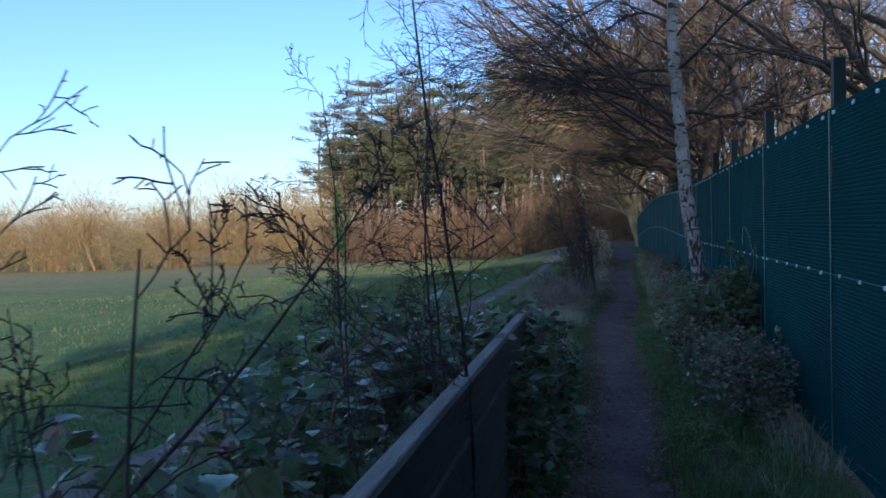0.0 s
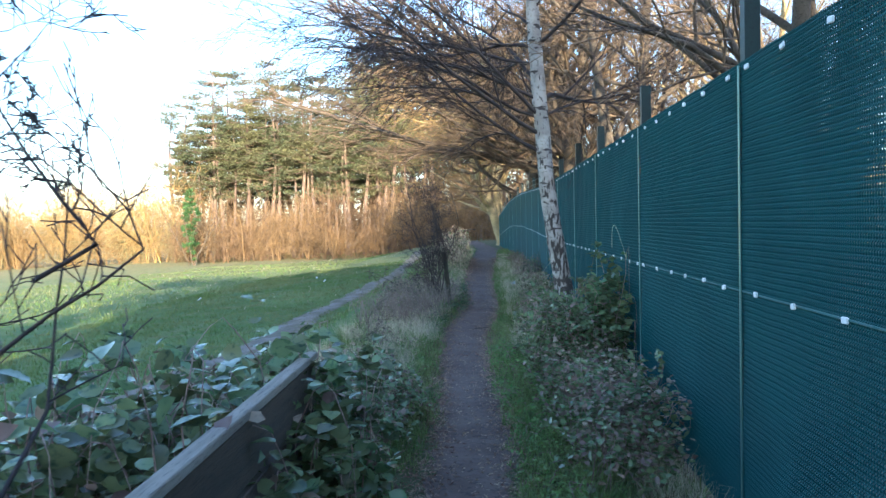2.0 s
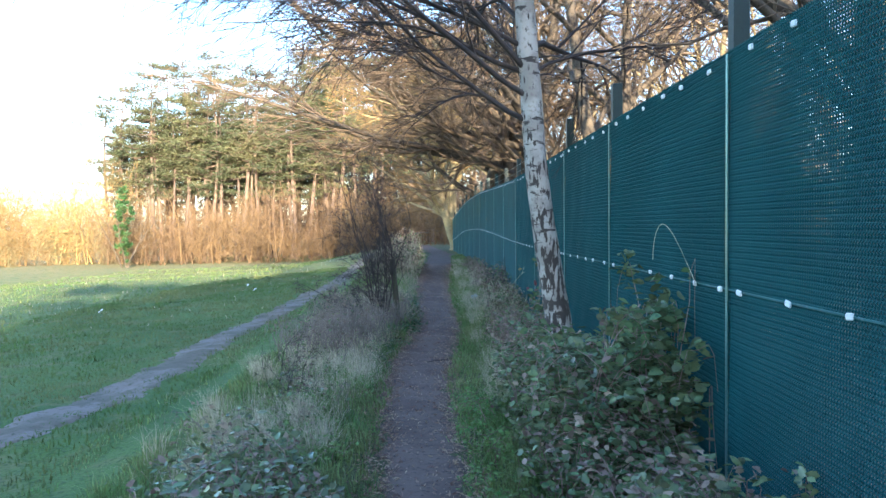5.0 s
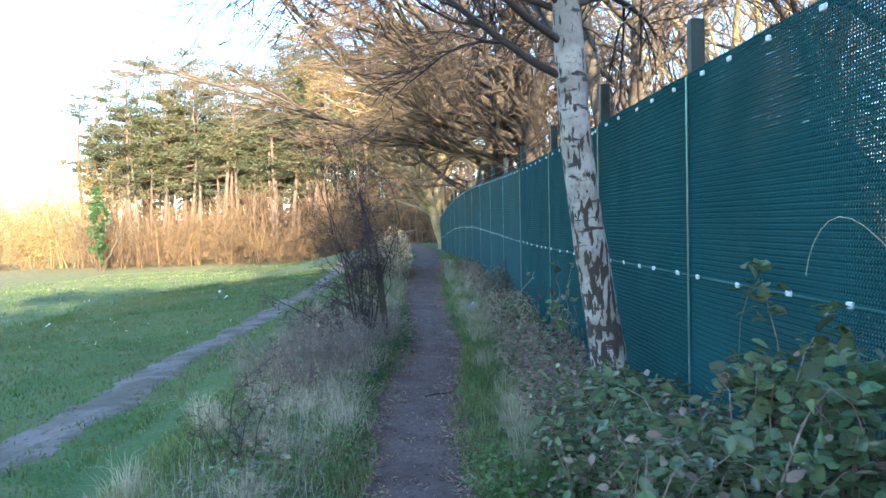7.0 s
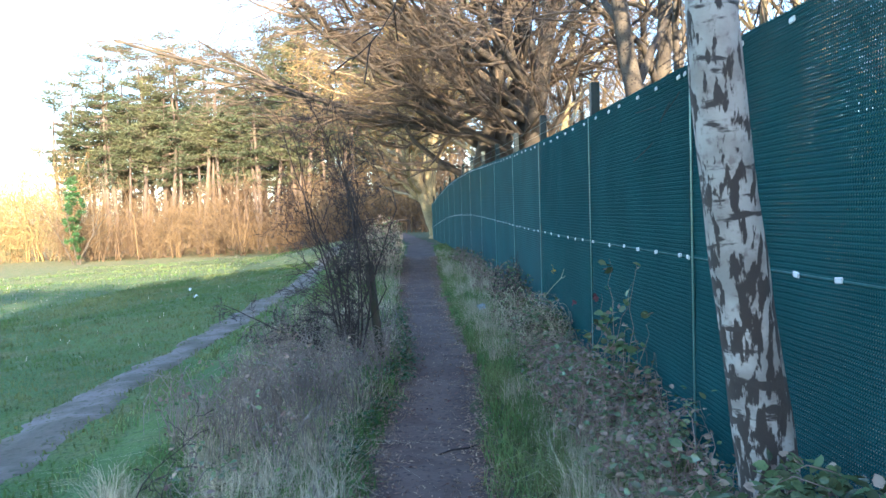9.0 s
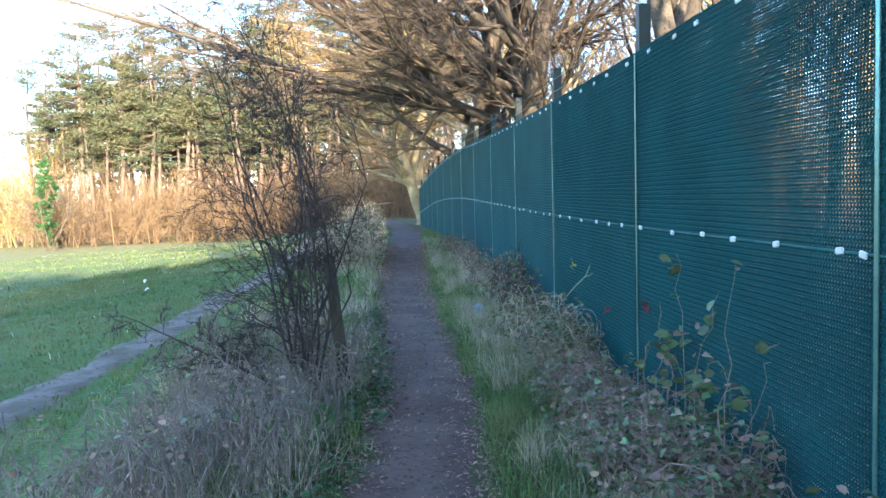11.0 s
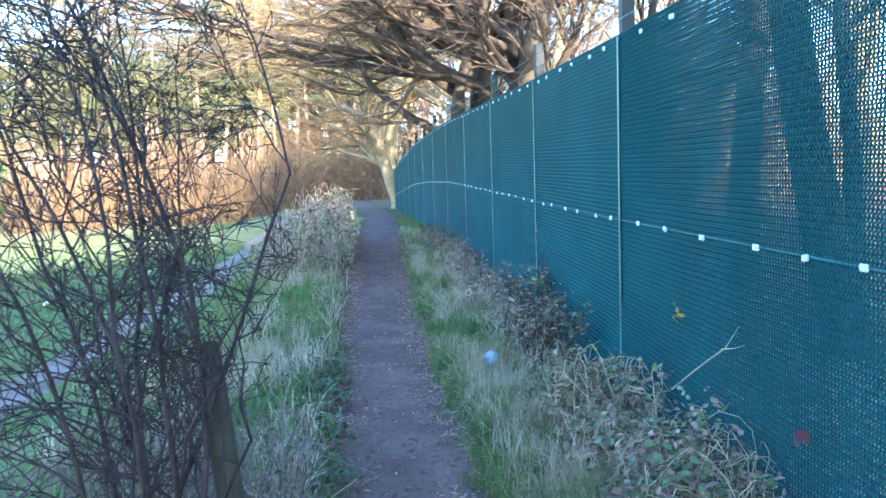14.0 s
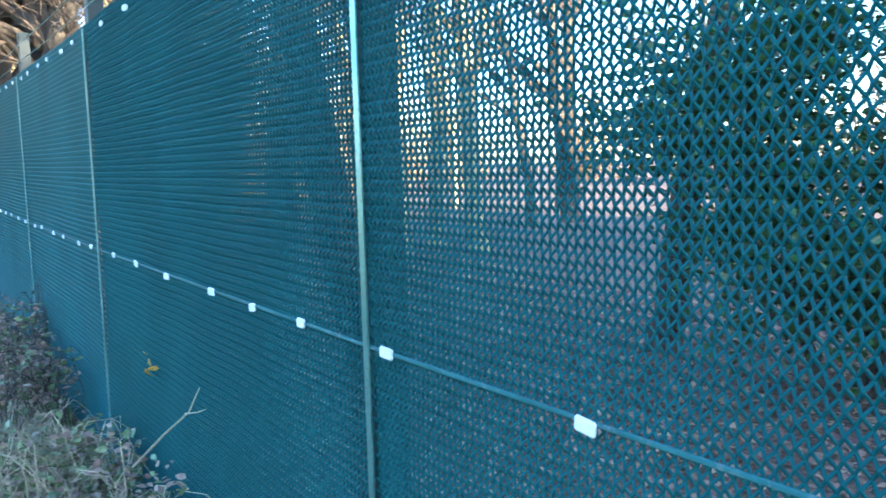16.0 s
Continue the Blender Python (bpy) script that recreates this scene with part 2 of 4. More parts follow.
def tube(s, pts, rad, sides=6, cap=True):
    """A tapered limb through pts."""
    pts = np.asarray(pts, float)
    n = len(pts)
    tan = np.gradient(pts, axis=0)
    tan /= np.linalg.norm(tan, axis=1)[:, None] + 1e-9
    ref = np.array((0.31, 0.21, 0.93)) if abs(tan[0][2]) < 0.8 else np.array((0.95, 0.2, 0.1))
    u = np.cross(tan, ref)
    u /= np.linalg.norm(u, axis=1)[:, None] + 1e-9
    w = np.cross(tan, u)
    a = np.arange(sides) * (2 * np.pi / sides)
    r = np.asarray(rad, float)[:, None, None]
    v = pts[:, None, :] + r * (np.cos(a)[None, :, None] * u[:, None, :] + np.sin(a)[None, :, None] * w[:, None, :])
    i = np.arange(n - 1)[:, None] * sides
    k, k2 = np.arange(sides)[None, :], (np.arange(sides)[None, :] + 1) % sides
    q = np.stack([i + k, i + k2, i + sides + k2, i + sides + k], -1).reshape(-1, 4)
    s.add(v, q)


def unit(v):
    return v / (np.linalg.norm(v) + 1e-9)


def grow(soups, p, d, length, r, level, cfg, rng):
    """A branch with its own branches. cfg: per level (segments, sides, children, first, spread, ratio, wobble, lift)."""
    segs, sides, kids, first, spread, ratio, wobble, lift = cfg[level]
    pts, rad, ways = [p], [r], [d]
    for i in range(segs):
        d = unit(d + rng.normal(0, wobble, 3) + np.array((0, 0, lift)))
        if "east" in cfg and p[0] > cfg["east"] * rng.uniform(0.1, 1.9) and d[0] > 0:
            d = d * np.array((-0.5, 1, 1))
        if "floor" in cfg and p[2] < cfg["floor"] * rng.uniform(0.8, 1.6) and d[2] < 0.1:
            d = unit(d * np.array((1, 1, 0)) + np.array((0, 0, 0.12)))
        p = p + d * (length / segs)
        pts.append(p)
        ways.append(d)
        rad.append(max(r * (1 - 0.78 * (i + 1) / segs), cfg["thin"]))
    tube(soups[min(level, len(soups) - 1)], pts, rad, sides)
    if level + 1 >= cfg["levels"]:
        return
    for k in range(kids):
        f = first + (1 - first) * (k + rng.uniform(0.2, 0.8)) / kids
        j = min(int(f * segs), segs - 1)
        t = f * segs - j
        q = pts[j] * (1 - t) + pts[j + 1] * t
        side = unit(np.cross(ways[j], rng.normal(0, 1, 3)))
        way = unit(ways[j] * math.cos(spread) + side * math.sin(spread) + cfg.get("bias", np.zeros(3)) * (0.5 if level == 0 else 0.2))
        rr = (rad[j] * (1 - t) + rad[j + 1] * t) * rng.uniform(0.45, 0.68)
        grow(soups, q, way, length * ratio * rng.uniform(0.7, 1.15) * (1.15 - 0.5 * f), max(rr, cfg["thin"]), level + 1, cfg, rng)


def turns(rng, n, tilt=1.2):
    """n random rotation matrices, leaning from the upright by about tilt."""
    yaw, a, b = rng.uniform(0, 2 * np.pi, n), rng.normal(0, tilt, n), rng.uniform(0, 2 * np.pi, n)
    nz = np.stack([np.sin(a) * np.cos(b), np.sin(a) * np.sin(b), np.cos(a)], -1)
    h = np.stack([np.cos(yaw), np.sin(yaw), np.zeros(n)], -1)
    ux = np.cross(h, nz)
    ux /= np.linalg.norm(ux, axis=1)[:, None] + 1e-9
    return ux, np.cross(nz, ux), nz


LEAF = np.array(((0, -0.5, 0), (-0.30, -0.22, 0.08), (-0.27, 0.15, 0.06), (0, 0.55, -0.06), (0.27, 0.15, 0.06), (0.30, -0.22, 0.08), (0, -0.02, -0.03)))
LEAF_T = np.array(((0, 6, 1), (1, 6, 2), (2, 6, 3), (3, 6, 4), (4, 6, 5), (5, 6, 0)))


def fine_leaf():
    """A toothed ovate leaf folded along its midrib: outline left and right, and the rib between."""
    t = np.linspace(0, 1, 9)
    w = 0.40 * np.sin(np.pi * t ** 0.8) ** 0.75 * (1 + 0.13 * (np.arange(9) % 2))
    y = t * 1.05 - 0.5
    rib = np.stack([0 * t, y, -0.10 * t ** 2], -1)
    sides = [np.stack([k * w, y - 0.05 * (np.arange(9) % 2), 0.10 * np.sin(np.pi * t) - 0.10 * t ** 2 + 0.02 * (np.arange(9) % 2)], -1) for k in (-1, 1)]
    v = np.concatenate([rib, *sides])
    q = [(i, i + 1, i + 10, i + 9) for i in range(8)] + [(i, i + 18, i + 19, i + 1) for i in range(8)]
    tri = [(a, b, c) for a, b, c, d in q] + [(a, c, d) for a, b, c, d in q]
    return v, np.array(tri)


FINE_V, FINE_T = fine_leaf()


def leaves(s, at, size, rng, tilt=0.8, narrow=1.0, fine=False):
    """Folded leaves at the given places."""
    at = np.asarray(at, float).reshape(-1, 3)
    n = len(at)
    shape, faces = (FINE_V, FINE_T) if fine else (LEAF, LEAF_T)
    ux, uy, uz = turns(rng, n, tilt)
    sz = (np.asarray(size) * np.ones(n))[:, None, None]
    v = at[:, None, :] + sz * (shape[None, :, 0:1] * narrow * ux[:, None] + shape[None, :, 1:2] * uy[:, None] + shape[None, :, 2:3] * uz[:, None])
    s.add(v, None, (np.arange(n)[:, None, None] * len(shape) + faces[None]).reshape(-1, 3))


def sprigs(s, at, size, rng):
    """Needle tufts: slim folded diamonds."""
    n = len(at)
    ux, uy, uz = turns(rng, n, 1.1)
    z = size[:, None]
    v = np.stack([at - uy * z * 0.5, at - ux * z * 0.15 + uz * z * 0.08, at + uy * z * 0.5, at + ux * z * 0.15 + uz * z * 0.08], 1)
    i = np.arange(n)[:, None] * 4
    s.add(v, None, np.concatenate([i + np.array([[0, 1, 2]]), i + np.array([[0, 2, 3]])]))


def blades(s, at, height, width, rng, lean=0.35):
    """Bent grass blades standing at the given places."""
    n = len(at)
    h = (np.asarray(height) * np.ones(n))[:, None]
    a = rng.uniform(0, 2 * np.pi, n)
    side = np.stack([np.cos(a), np.sin(a), 0 * a], -1)
    b = rng.uniform(0, 2 * np.pi, n)
    tip = np.stack([np.cos(b), np.sin(b), 0 * b], -1) * np.abs(rng.normal(0, lean, n))[:, None]
    w = (np.asarray(width) * np.ones(n))[:, None] * 0.5
    mid = at + tip * h * 0.35 + np.array((0, 0, 0.62)) * h
    end = at + tip * h * 1.1 + np.array((0, 0, 1.0)) * h * np.clip(1.05 - 0.35 * np.linalg.norm(tip, axis=1)[:, None], 0.35, 1)
    v = np.stack([at - side * w, at + side * w, mid + side * w * 0.75, mid - side * w * 0.75, end], 1)
    i = np.arange(n)[:, None] * 5
    s.add(v, i + np.array([[0, 1, 2, 3]]), i + np.array([[3, 2, 4]]))


# ---- ground ----
def step(a, b, x):
    t = np.clip((x - a) / (b - a), 0, 1)
    return t * t * (3 - 2 * t)


def path_mid(y):
    """The line of the footpath."""
    return np.interp(y, (5, 9, 11, 13, 15, 17, 19, 20.5, 22, 24, 28, 33, 41, 50, 75), (-0.07, -0.05, -0.15, -0.25, -0.29, -0.17, -0.01, -0.05, -0.11, -0.16, -0.17, -0.10, 0.03, 0.15, -1.5))


def path_half(y):
    """Half the footpath's width."""
    return np.interp(y, (6, 12, 13.5, 16, 19, 22, 26, 32, 40), (0.36, 0.36, 0.40, 0.46, 0.43, 0.46, 0.51, 0.57, 0.62))


def track_mid(y):
    return np.interp(y, (5, 12, 15, 18, 22, 26, 31, 36, 43, 60), (-4.5, -4.35, -4.05, -3.82, -3.75, -3.42, -3.2, -3.35, -3.65, -4.6)) + 0.05 * np.sin(y * 0.9)


def waves(x, y, size, seed):
    r = np.random.RandomState(seed)
    z = 0
    for _ in range(7):
        a, f, ph = r.uniform(0, 6.28), r.uniform(0.6, 1.7) / size, r.uniform(0, 6.28)
        z = z + np.sin((x * math.cos(a) + y * math.sin(a)) * f * 6.28 + ph)
    return z / 7


def level(x, y):
    """Height of the ground."""
    x, y = np.asarray(x, float), np.asarray(y, float)
    s = np.maximum(0, -x - 3.2)
    off = step(0, 9, s)
    base = np.interp(y, (0, 16, 19, 22, 24, 30, 36, 50, 80), (-0.46, -0.46, -0.38, -0.38, -0.33, -0.25, -0.19, -0.17, -0.3)) - 0.2 * step(-1.7, -3.4, x)
    z = base * (1 - step(6, 40, s)) - 5.0 * (1 - np.exp(-s * 0.055 / 5.0)) - off * 1.8 * (1 - np.exp(-np.maximum(0, y - 25) / 80))
    path = np.exp(-((x - path_mid(y)) / (path_half(y) + 0.08)) ** 4)
    z = z - 0.05 * path + (1 - 0.8 * path) * (0.045 * waves(x, y, 1.7, 3) + 0.02 * waves(x, y, 0.7, 4))
    return z + 0.25 * step(4, 14, np.abs(x)) * waves(x, y, 16, 5)


def on_ground(x, y, dz=0.0):
    return np.stack([x, y, level(x, y) + dz], -1)


def spread_axis(lo, hi, fine, far, ratio=1.16):
    mid = list(np.arange(lo, hi, fine))
    up, step_up = [hi], fine
    while up[-1] < far:
        step_up *= ratio
        up.append(up[-1] + step_up)
    down, step_dn = [lo], fine
    while down[-1] > -far:
        step_dn *= ratio
        down.append(down[-1] - step_dn)
    return np.array(down[:0:-1] + mid + up)


def grid_mesh(name, xs, ys, height, mat):
    gx, gy = np.meshgrid(xs, ys)
    s = Soup()
    nx, ny = len(xs), len(ys)
    i = (np.arange(ny - 1)[:, None] * nx + np.arange(nx - 1)[None, :])[..., None]
    s.add(np.stack([gx, gy, height(gx, gy)], -1), (i + np.array([0, 1, nx + 1, nx])).reshape(-1, 4))
    return part(name, s, mat, smooth=True)


tagged(grid_mesh("ground", spread_axis(-4.5, 3.0, 0.11, 1800), spread_axis(-3, 36, 0.14, 1800), level, GROUND),
       "grassy field and verge with leaf litter under the wood", "ground", kind="structure")


def strip(name, mid, half, y0, y1, lift, mat, label, seed):
    """A trodden strip that follows the ground, with ragged edges."""
    ys = np.concatenate([np.arange(y0, 30, 0.055), np.arange(30, y1, 0.2)])
    u = np.linspace(-1, 1, 23)
    gy, gu = np.meshgrid(ys, u, indexing="ij")
    rag = 1 + 0.30 * waves(gy, gu * 0.6 + seed, 1.3, seed) + 0.28 * waves(gy, gu * 0.3, 0.42, seed + 1)
    gx = mid(gy) + gu * half(gy) * rag
    s = Soup()
    n = len(u)
    i = (np.arange(len(ys) - 1)[:, None] * n + np.arange(n - 1)[None, :])[..., None]
    z = level(gx, gy) + lift * (1 - 1.6 * np.abs(gu) ** 4) + 0.013 * waves(gx, gy, 0.33, seed + 2) + 0.008 * waves(gx, gy, 0.14, seed + 3) + 0.018 * np.abs(gu) * waves(gx, gy, 0.6, seed + 4)
    s.add(np.stack([gx, gy, z], -1), (i + np.array([0, 1, n + 1, n])).reshape(-1, 4))
    return tagged(part(name, s, mat, smooth=True), label, "path", kind="structure")


strip("path", path_mid, path_half, -4, 75, 0.02, PATH_SOIL, "narrow bare earth footpath strewn with dead leaves", 11)
strip("trodden_track", track_mid, lambda y: 0.36 + 0.05 * np.sin(y * 0.5), -4, 60, 0.02, TRACK_SOIL, "pale trodden track along the edge of the grass", 21)


# ---- fence ----
FX, SEAM, TOP, BAY, FIRST, FOOT = 1.575, 1.425, 2.725, 3.0, 6.35, -0.46
fence = empty_thing("screen_fence", (FX, FIRST, FOOT), "tall green steel post fence covered with green plastic screening net", "fence")


def fence_z(y):
    """How far the fence climbs and falls along its way."""
    return float(np.interp(y, (20, 24, 33, 38, 43, 48, 55), (0, 0.06, 0.24, 0.22, 0.12, -0.12, -0.5)))


def fence_x(y):
    """How far the fence bends towards the path."""
    d = max(0.0, y - 24)
    return -0.026 * (d - 6 * (1 - math.exp(-d / 6)))


def net_panel():
    """One bay of diamond net."""
    cw, ch, hw, hd = 0.022, 0.032, 0.0029, 0.0036
    ni, nj = int(BAY / (cw / 2)), int(TOP / (ch / 2))
    i, j = np.meshgrid(np.arange(ni), np.arange(nj), indexing="ij")
    ok = (i + j) % 2 == 0
    i, j = i[ok], j[ok]
    s = Soup()
    for side in (-1, 1):
        keep = (i + side >= 0) & (i + side <= ni)
        a = np.stack([i[keep] * cw / 2, j[keep] * ch / 2 + 0.016], -1)
        b = a + np.array((side * cw / 2, ch / 2))
        way = np.array((side * cw, ch))
        way = way / np.linalg.norm(way)
        off = np.array((-way[1], way[0])) * hw * -side
        n = len(a)

        def at(p, x):
            row = np.round((p[:, 1] - 0.016) / (ch / 2)) % 2
            x = x + 0.007 * (row - 0.5)
            sag = 0.010 * np.sin(p[:, 0] * 2.1) * np.sin(p[:, 1] * 2.4) + 0.004 * np.sin(p[:, 0] * 9 + p[:, 1] * 5)
            return np.stack([x + sag, p[:, 0], p[:, 1]], -1)

        v = np.stack([at(a + off, -hd), at(a - off, -hd), at(a, hd), at(b + off, -hd), at(b - off, -hd), at(b, hd)], 1)
        k = np.arange(n)[:, None] * 6
        s.add(v, np.concatenate([k + np.array([[0, 1, 4, 3]]), k + np.array([[0, 3, 5, 2]]), k + np.array([[1, 2, 5, 4]])]))
    return s.mesh("netting", NET)


def rib_panel():
    """One bay seen far or slantwise: the net's rows as close ribs, each with a proud upper lip."""
    s = Soup()
    n, seg = int(TOP / 0.034), 9
    ys = np.linspace(0, BAY, seg)
    i = np.arange(seg - 1)[:, None]
    for k in range(n):
        z = 0.012 + k * 0.034 + 0.002 * np.sin(ys * 2.3 + k * 0.35)
        sag = 0.008 * np.sin(ys * 2.1) * math.sin(k * 0.08)
        rows = [np.stack([x + sag, ys, z + dz], -1) for x, dz in ((0.008, 0.037), (-0.008, 0.034), (-0.007, 0.028), (0.007, 0.0))]
        s.add(np.concatenate(rows), np.concatenate([i + seg * r + np.array([[0, 1, seg + 1, seg]]) for r in range(3)]))
    return s.mesh("netting", NET)


NET.node_tree.nodes["Principled BSDF"].inputs["Specular IOR Level"].default_value = 0.15
FULL, RIB = net_panel(), rib_panel()


def box_mesh(name, size, mat, bevel=0.003):
    me = bpy.data.meshes.new(name)
    bm = box(size, bevel=bevel)
    bm.to_mesh(me)
    bm.free()
    me.materials.append(mat)
    return me


POST_ME = box_mesh("post", (0.09, 0.09, TOP + 0.40), POST_GREEN)
BAR_ME = box_mesh("clamp_bar", (0.006, 0.026, TOP - 0.02), STEEL, 0.001)
CLIP_ME = box_mesh("clip", (0.012, 0.055, 0.030), WHITE_CLIP, 0.005)
ROPE_ME = box_mesh("seam_cord", (0.008, BAY, 0.010), CORD, 0.002)


def post_y(k):
    """Where post k stands along the fence."""
    return k * BAY + {0: -0.02, 1: 0.07, 2: 0.13, 3: -0.20, 4: -0.11}.get(k, 0.2 if k > 4 else 0)


rng = np.random.RandomState(5)
for k in range(-7, 17):
    y0 = post_y(k)
    z0 = fence_z(FIRST + y0)
    me = FULL if -1 <= k <= 4 else RIB
    net = part("netting", me, NET, fence)
    y1, x0 = post_y(k + 1), fence_x(FIRST + y0)
    turn = -math.atan2(fence_x(FIRST + y1) - x0, y1 - y0)
    net.location = (x0, y0, z0)
    net.scale = (1, (y1 - y0) / BAY, 1)
    net.rotation_euler = (math.atan2(fence_z(FIRST + y1) - z0, y1 - y0), 0, turn)
    post = part("post", POST_ME, POST_GREEN, fence)
    post.location = (x0 + 0.07, y0 + 0.045, z0 + (TOP + 0.40) / 2 - 0.02 + rng.uniform(-0.03, 0.03))
    bar = part("clamp_bar", BAR_ME, STEEL, fence, "thin greenish metal bar clamping the net")
    bar.location = (x0 - 0.016, y0 - 0.01, z0 + TOP / 2)
    cord = part("seam_cord", ROPE_ME, CORD, fence)
    cord.location = ((x0 + fence_x(FIRST + y1)) / 2 - 0.008, (y0 + y1) / 2, (z0 + fence_z(FIRST + y1)) / 2 + SEAM)
    cord.scale, cord.rotation_euler = net.scale, net.rotation_euler
    even = [0.15 + 0.5 * c + rng.uniform(-0.07, 0.07) for c in range(6)]
    seam_row = {0: (0.32, 0.78, 1.3, 1.75, 2.3, 2.9), 1: (0.1, 0.55, 1.05, 1.6, 2.23, 2.88), 2: (0.22, 0.79, 1.19, 1.7, 2.2, 2.75), 3: (0.25, 0.81, 1.31, 1.75, 2.28, 2.98), 4: (0.40, 0.80, 1.23, 1.85, 2.4, 2.9)}.get(k, even)
    for z, row in ((SEAM, seam_row), (TOP - 0.045, [v + 0.12 for v in even])):
        for c in row:
            clip = part("clip", CLIP_ME, WHITE_CLIP, fence)
            clip.location = (fence_x(FIRST + y0 + c) - 0.014, y0 + c, fence_z(FIRST + y0 + c) + z + rng.uniform(-0.008, 0.008))
            clip.rotation_euler = (rng.uniform(-0.15, 0.15), 0, rng.uniform(-0.1, 0.1))
for z in (TOP + 0.12, TOP + 0.26):
    s = Soup()
    ys = np.arange(FIRST + 12, FIRST + 48, 1.5)
    tube(s, [(fence_x(y) + 0.015, y - FIRST, z + fence_z(y) - 0.012 * math.sin((y - FIRST) % BAY / BAY * math.pi)) for y in ys], [0.003] * len(ys), 4)
    part("wire", s, STEEL, fence)


# ---- trees ----
def bare_tree(name, at, height, radius, seed, label, bark, bias=(0, 0, 0), lean=(0, 0, 1), levels=5, kids=(9, 6, 6, 5), thin=0.004, low=0.25, spread=0.75, twig=None, stems=1, wob=0.08, arms=()):
    rng = np.random.RandomState(seed)
    cfg = {0: (9, 10, kids[0], low, spread, 0.55, wob, 0.03), 1: (7, 7, kids[1], 0.2, 0.7, 0.55, 0.16, 0.03), 2: (5, 4, kids[2], 0.15, 0.65, 0.55, 0.18, 0.02),
           3: (3, 3, kids[3], 0.1, 0.6, 0.6, 0.2, 0.0), 4: (2, 3, 0, 0.1, 0.6, 0.6, 0.22, -0.02), "levels": levels, "thin": thin, "bias": np.array(bias, float)}
    trunk, twigs = Soup(), Soup()
    for k in range(stems):
        way = unit(np.array(lean, float) + (rng.normal(0, 0.16, 3) * (k > 0)))
        base = np.array((rng.uniform(-0.3, 0.3) * (k > 0), rng.uniform(-0.3, 0.3) * (k > 0), -0.15))
        grow((trunk, trunk, twigs), base, way, height * (1 - 0.08 * k), radius * (1 - 0.1 * k), 0, cfg, rng)
        a = np.linspace(0, 1, 4)
        tube(trunk, [base + way * 0.35 * t for t in a], [radius * (1.55 - 0.6 * t) for t in a], 10)
    reach_cfg = dict(cfg)
    reach_cfg["floor"] = 3.2
    reach_cfg[1] = (10, 8, 12, 0.15, 0.6, 0.36, 0.11, 0.03)
    reach_cfg[2] = (6, 5, 7, 0.1, 0.6, 0.5, 0.14, -0.01)
    reach_cfg[3] = (4, 3, 5, 0.1, 0.6, 0.65, 0.18, -0.02)
    for z, way, reach, r in arms:
        grow((trunk, trunk, twigs), np.array((0, 0, z)), unit(np.array(way, float)), reach, r, 1, reach_cfg, rng)
    ob = empty_thing(name, at, label, "tree")
    part("trunk", trunk, bark, ob, smooth=True)
    part("crown", twigs, twig or TWIG, ob, "fine bare twigs")
    return ob


def gz(x, y):
    return float(level(x, y))


# the birch beside the fence
def birch():
    rng = np.random.RandomState(4)
    ob = empty_thing("birch_tree", (1.35, 13.3, gz(1.35, 13.3)), "leaning silver birch with peeling white bark beside the fence", "tree")
    s = Soup()
    zs = np.linspace(-0.15, 10, 42)
    xs = np.interp(zs, (-0.15, 1.3, 2.45, 3.5, 5, 10), (-0.02, -0.225, -0.385, -0.48, -0.55, -0.6)) + 0.012 * np.sin(zs * 2.3)
    ys = -0.06 * zs + 0.02 * np.sin(zs * 1.7)
    pts = np.stack([xs, ys, zs], -1)
    rad = np.interp(zs, (-0.15, 0.15, 0.9, 2.4, 4.4, 10), (0.19, 0.15, 0.13, 0.112, 0.095, 0.02)) * (1 + 0.03 * np.sin(zs * 9))
    tube(s, pts, rad, 16)
    part("trunk", s, BIRCH, ob, smooth=True)
    twigs = Soup()
    cfg = {1: (9, 6, 9, 0.15, 0.55, 0.5, 0.10, -0.012), 2: (6, 4, 7, 0.1, 0.5, 0.55, 0.13, -0.03), 3: (4, 3, 4, 0.1, 0.5, 0.6, 0.14, -0.05), 4: (3, 3, 0, 0.1, 0.5, 0.6, 0.15, -0.05),
           "levels": 5, "thin": 0.0036, "bias": np.array((-0.4, 0.05, 0.05))}
    for k in range(32):
        z = 2.75 + k * 0.22
        i = np.searchsorted(zs, z)
        a = rng.uniform(1.7, 4.4) if k % 3 else rng.uniform(-1.4, 1.4)
        way = unit(np.array((math.cos(a), math.sin(a) * 0.9 + 0.1, rng.uniform(0.2, 0.75))))
        grow((twigs,), pts[i], way, rng.uniform(2.2, 4.4) * (1.15 - 0.07 * z), rad[i] * rng.uniform(0.22, 0.36), 1, cfg, rng)
    for z, way, reach, r in ((2.65, (-0.85, -0.05, 0.42), 2.6, 0.03), (3.1, (-0.9, 0.1, 0.35), 3.4, 0.026), (3.5, (-0.85, -0.2, 0.3), 3.6, 0.026), (3.3, (0.6, 0.3, 0.5), 2.4, 0.022), (3.9, (-0.9, 0.25, 0.25), 4.2, 0.026)):
        grow((twigs,), pts[np.searchsorted(zs, z)], unit(np.array(way)), reach, r, 1, cfg, rng)
    part("crown", twigs, DARK_TWIG, ob, "fine drooping dark twigs")


birch()

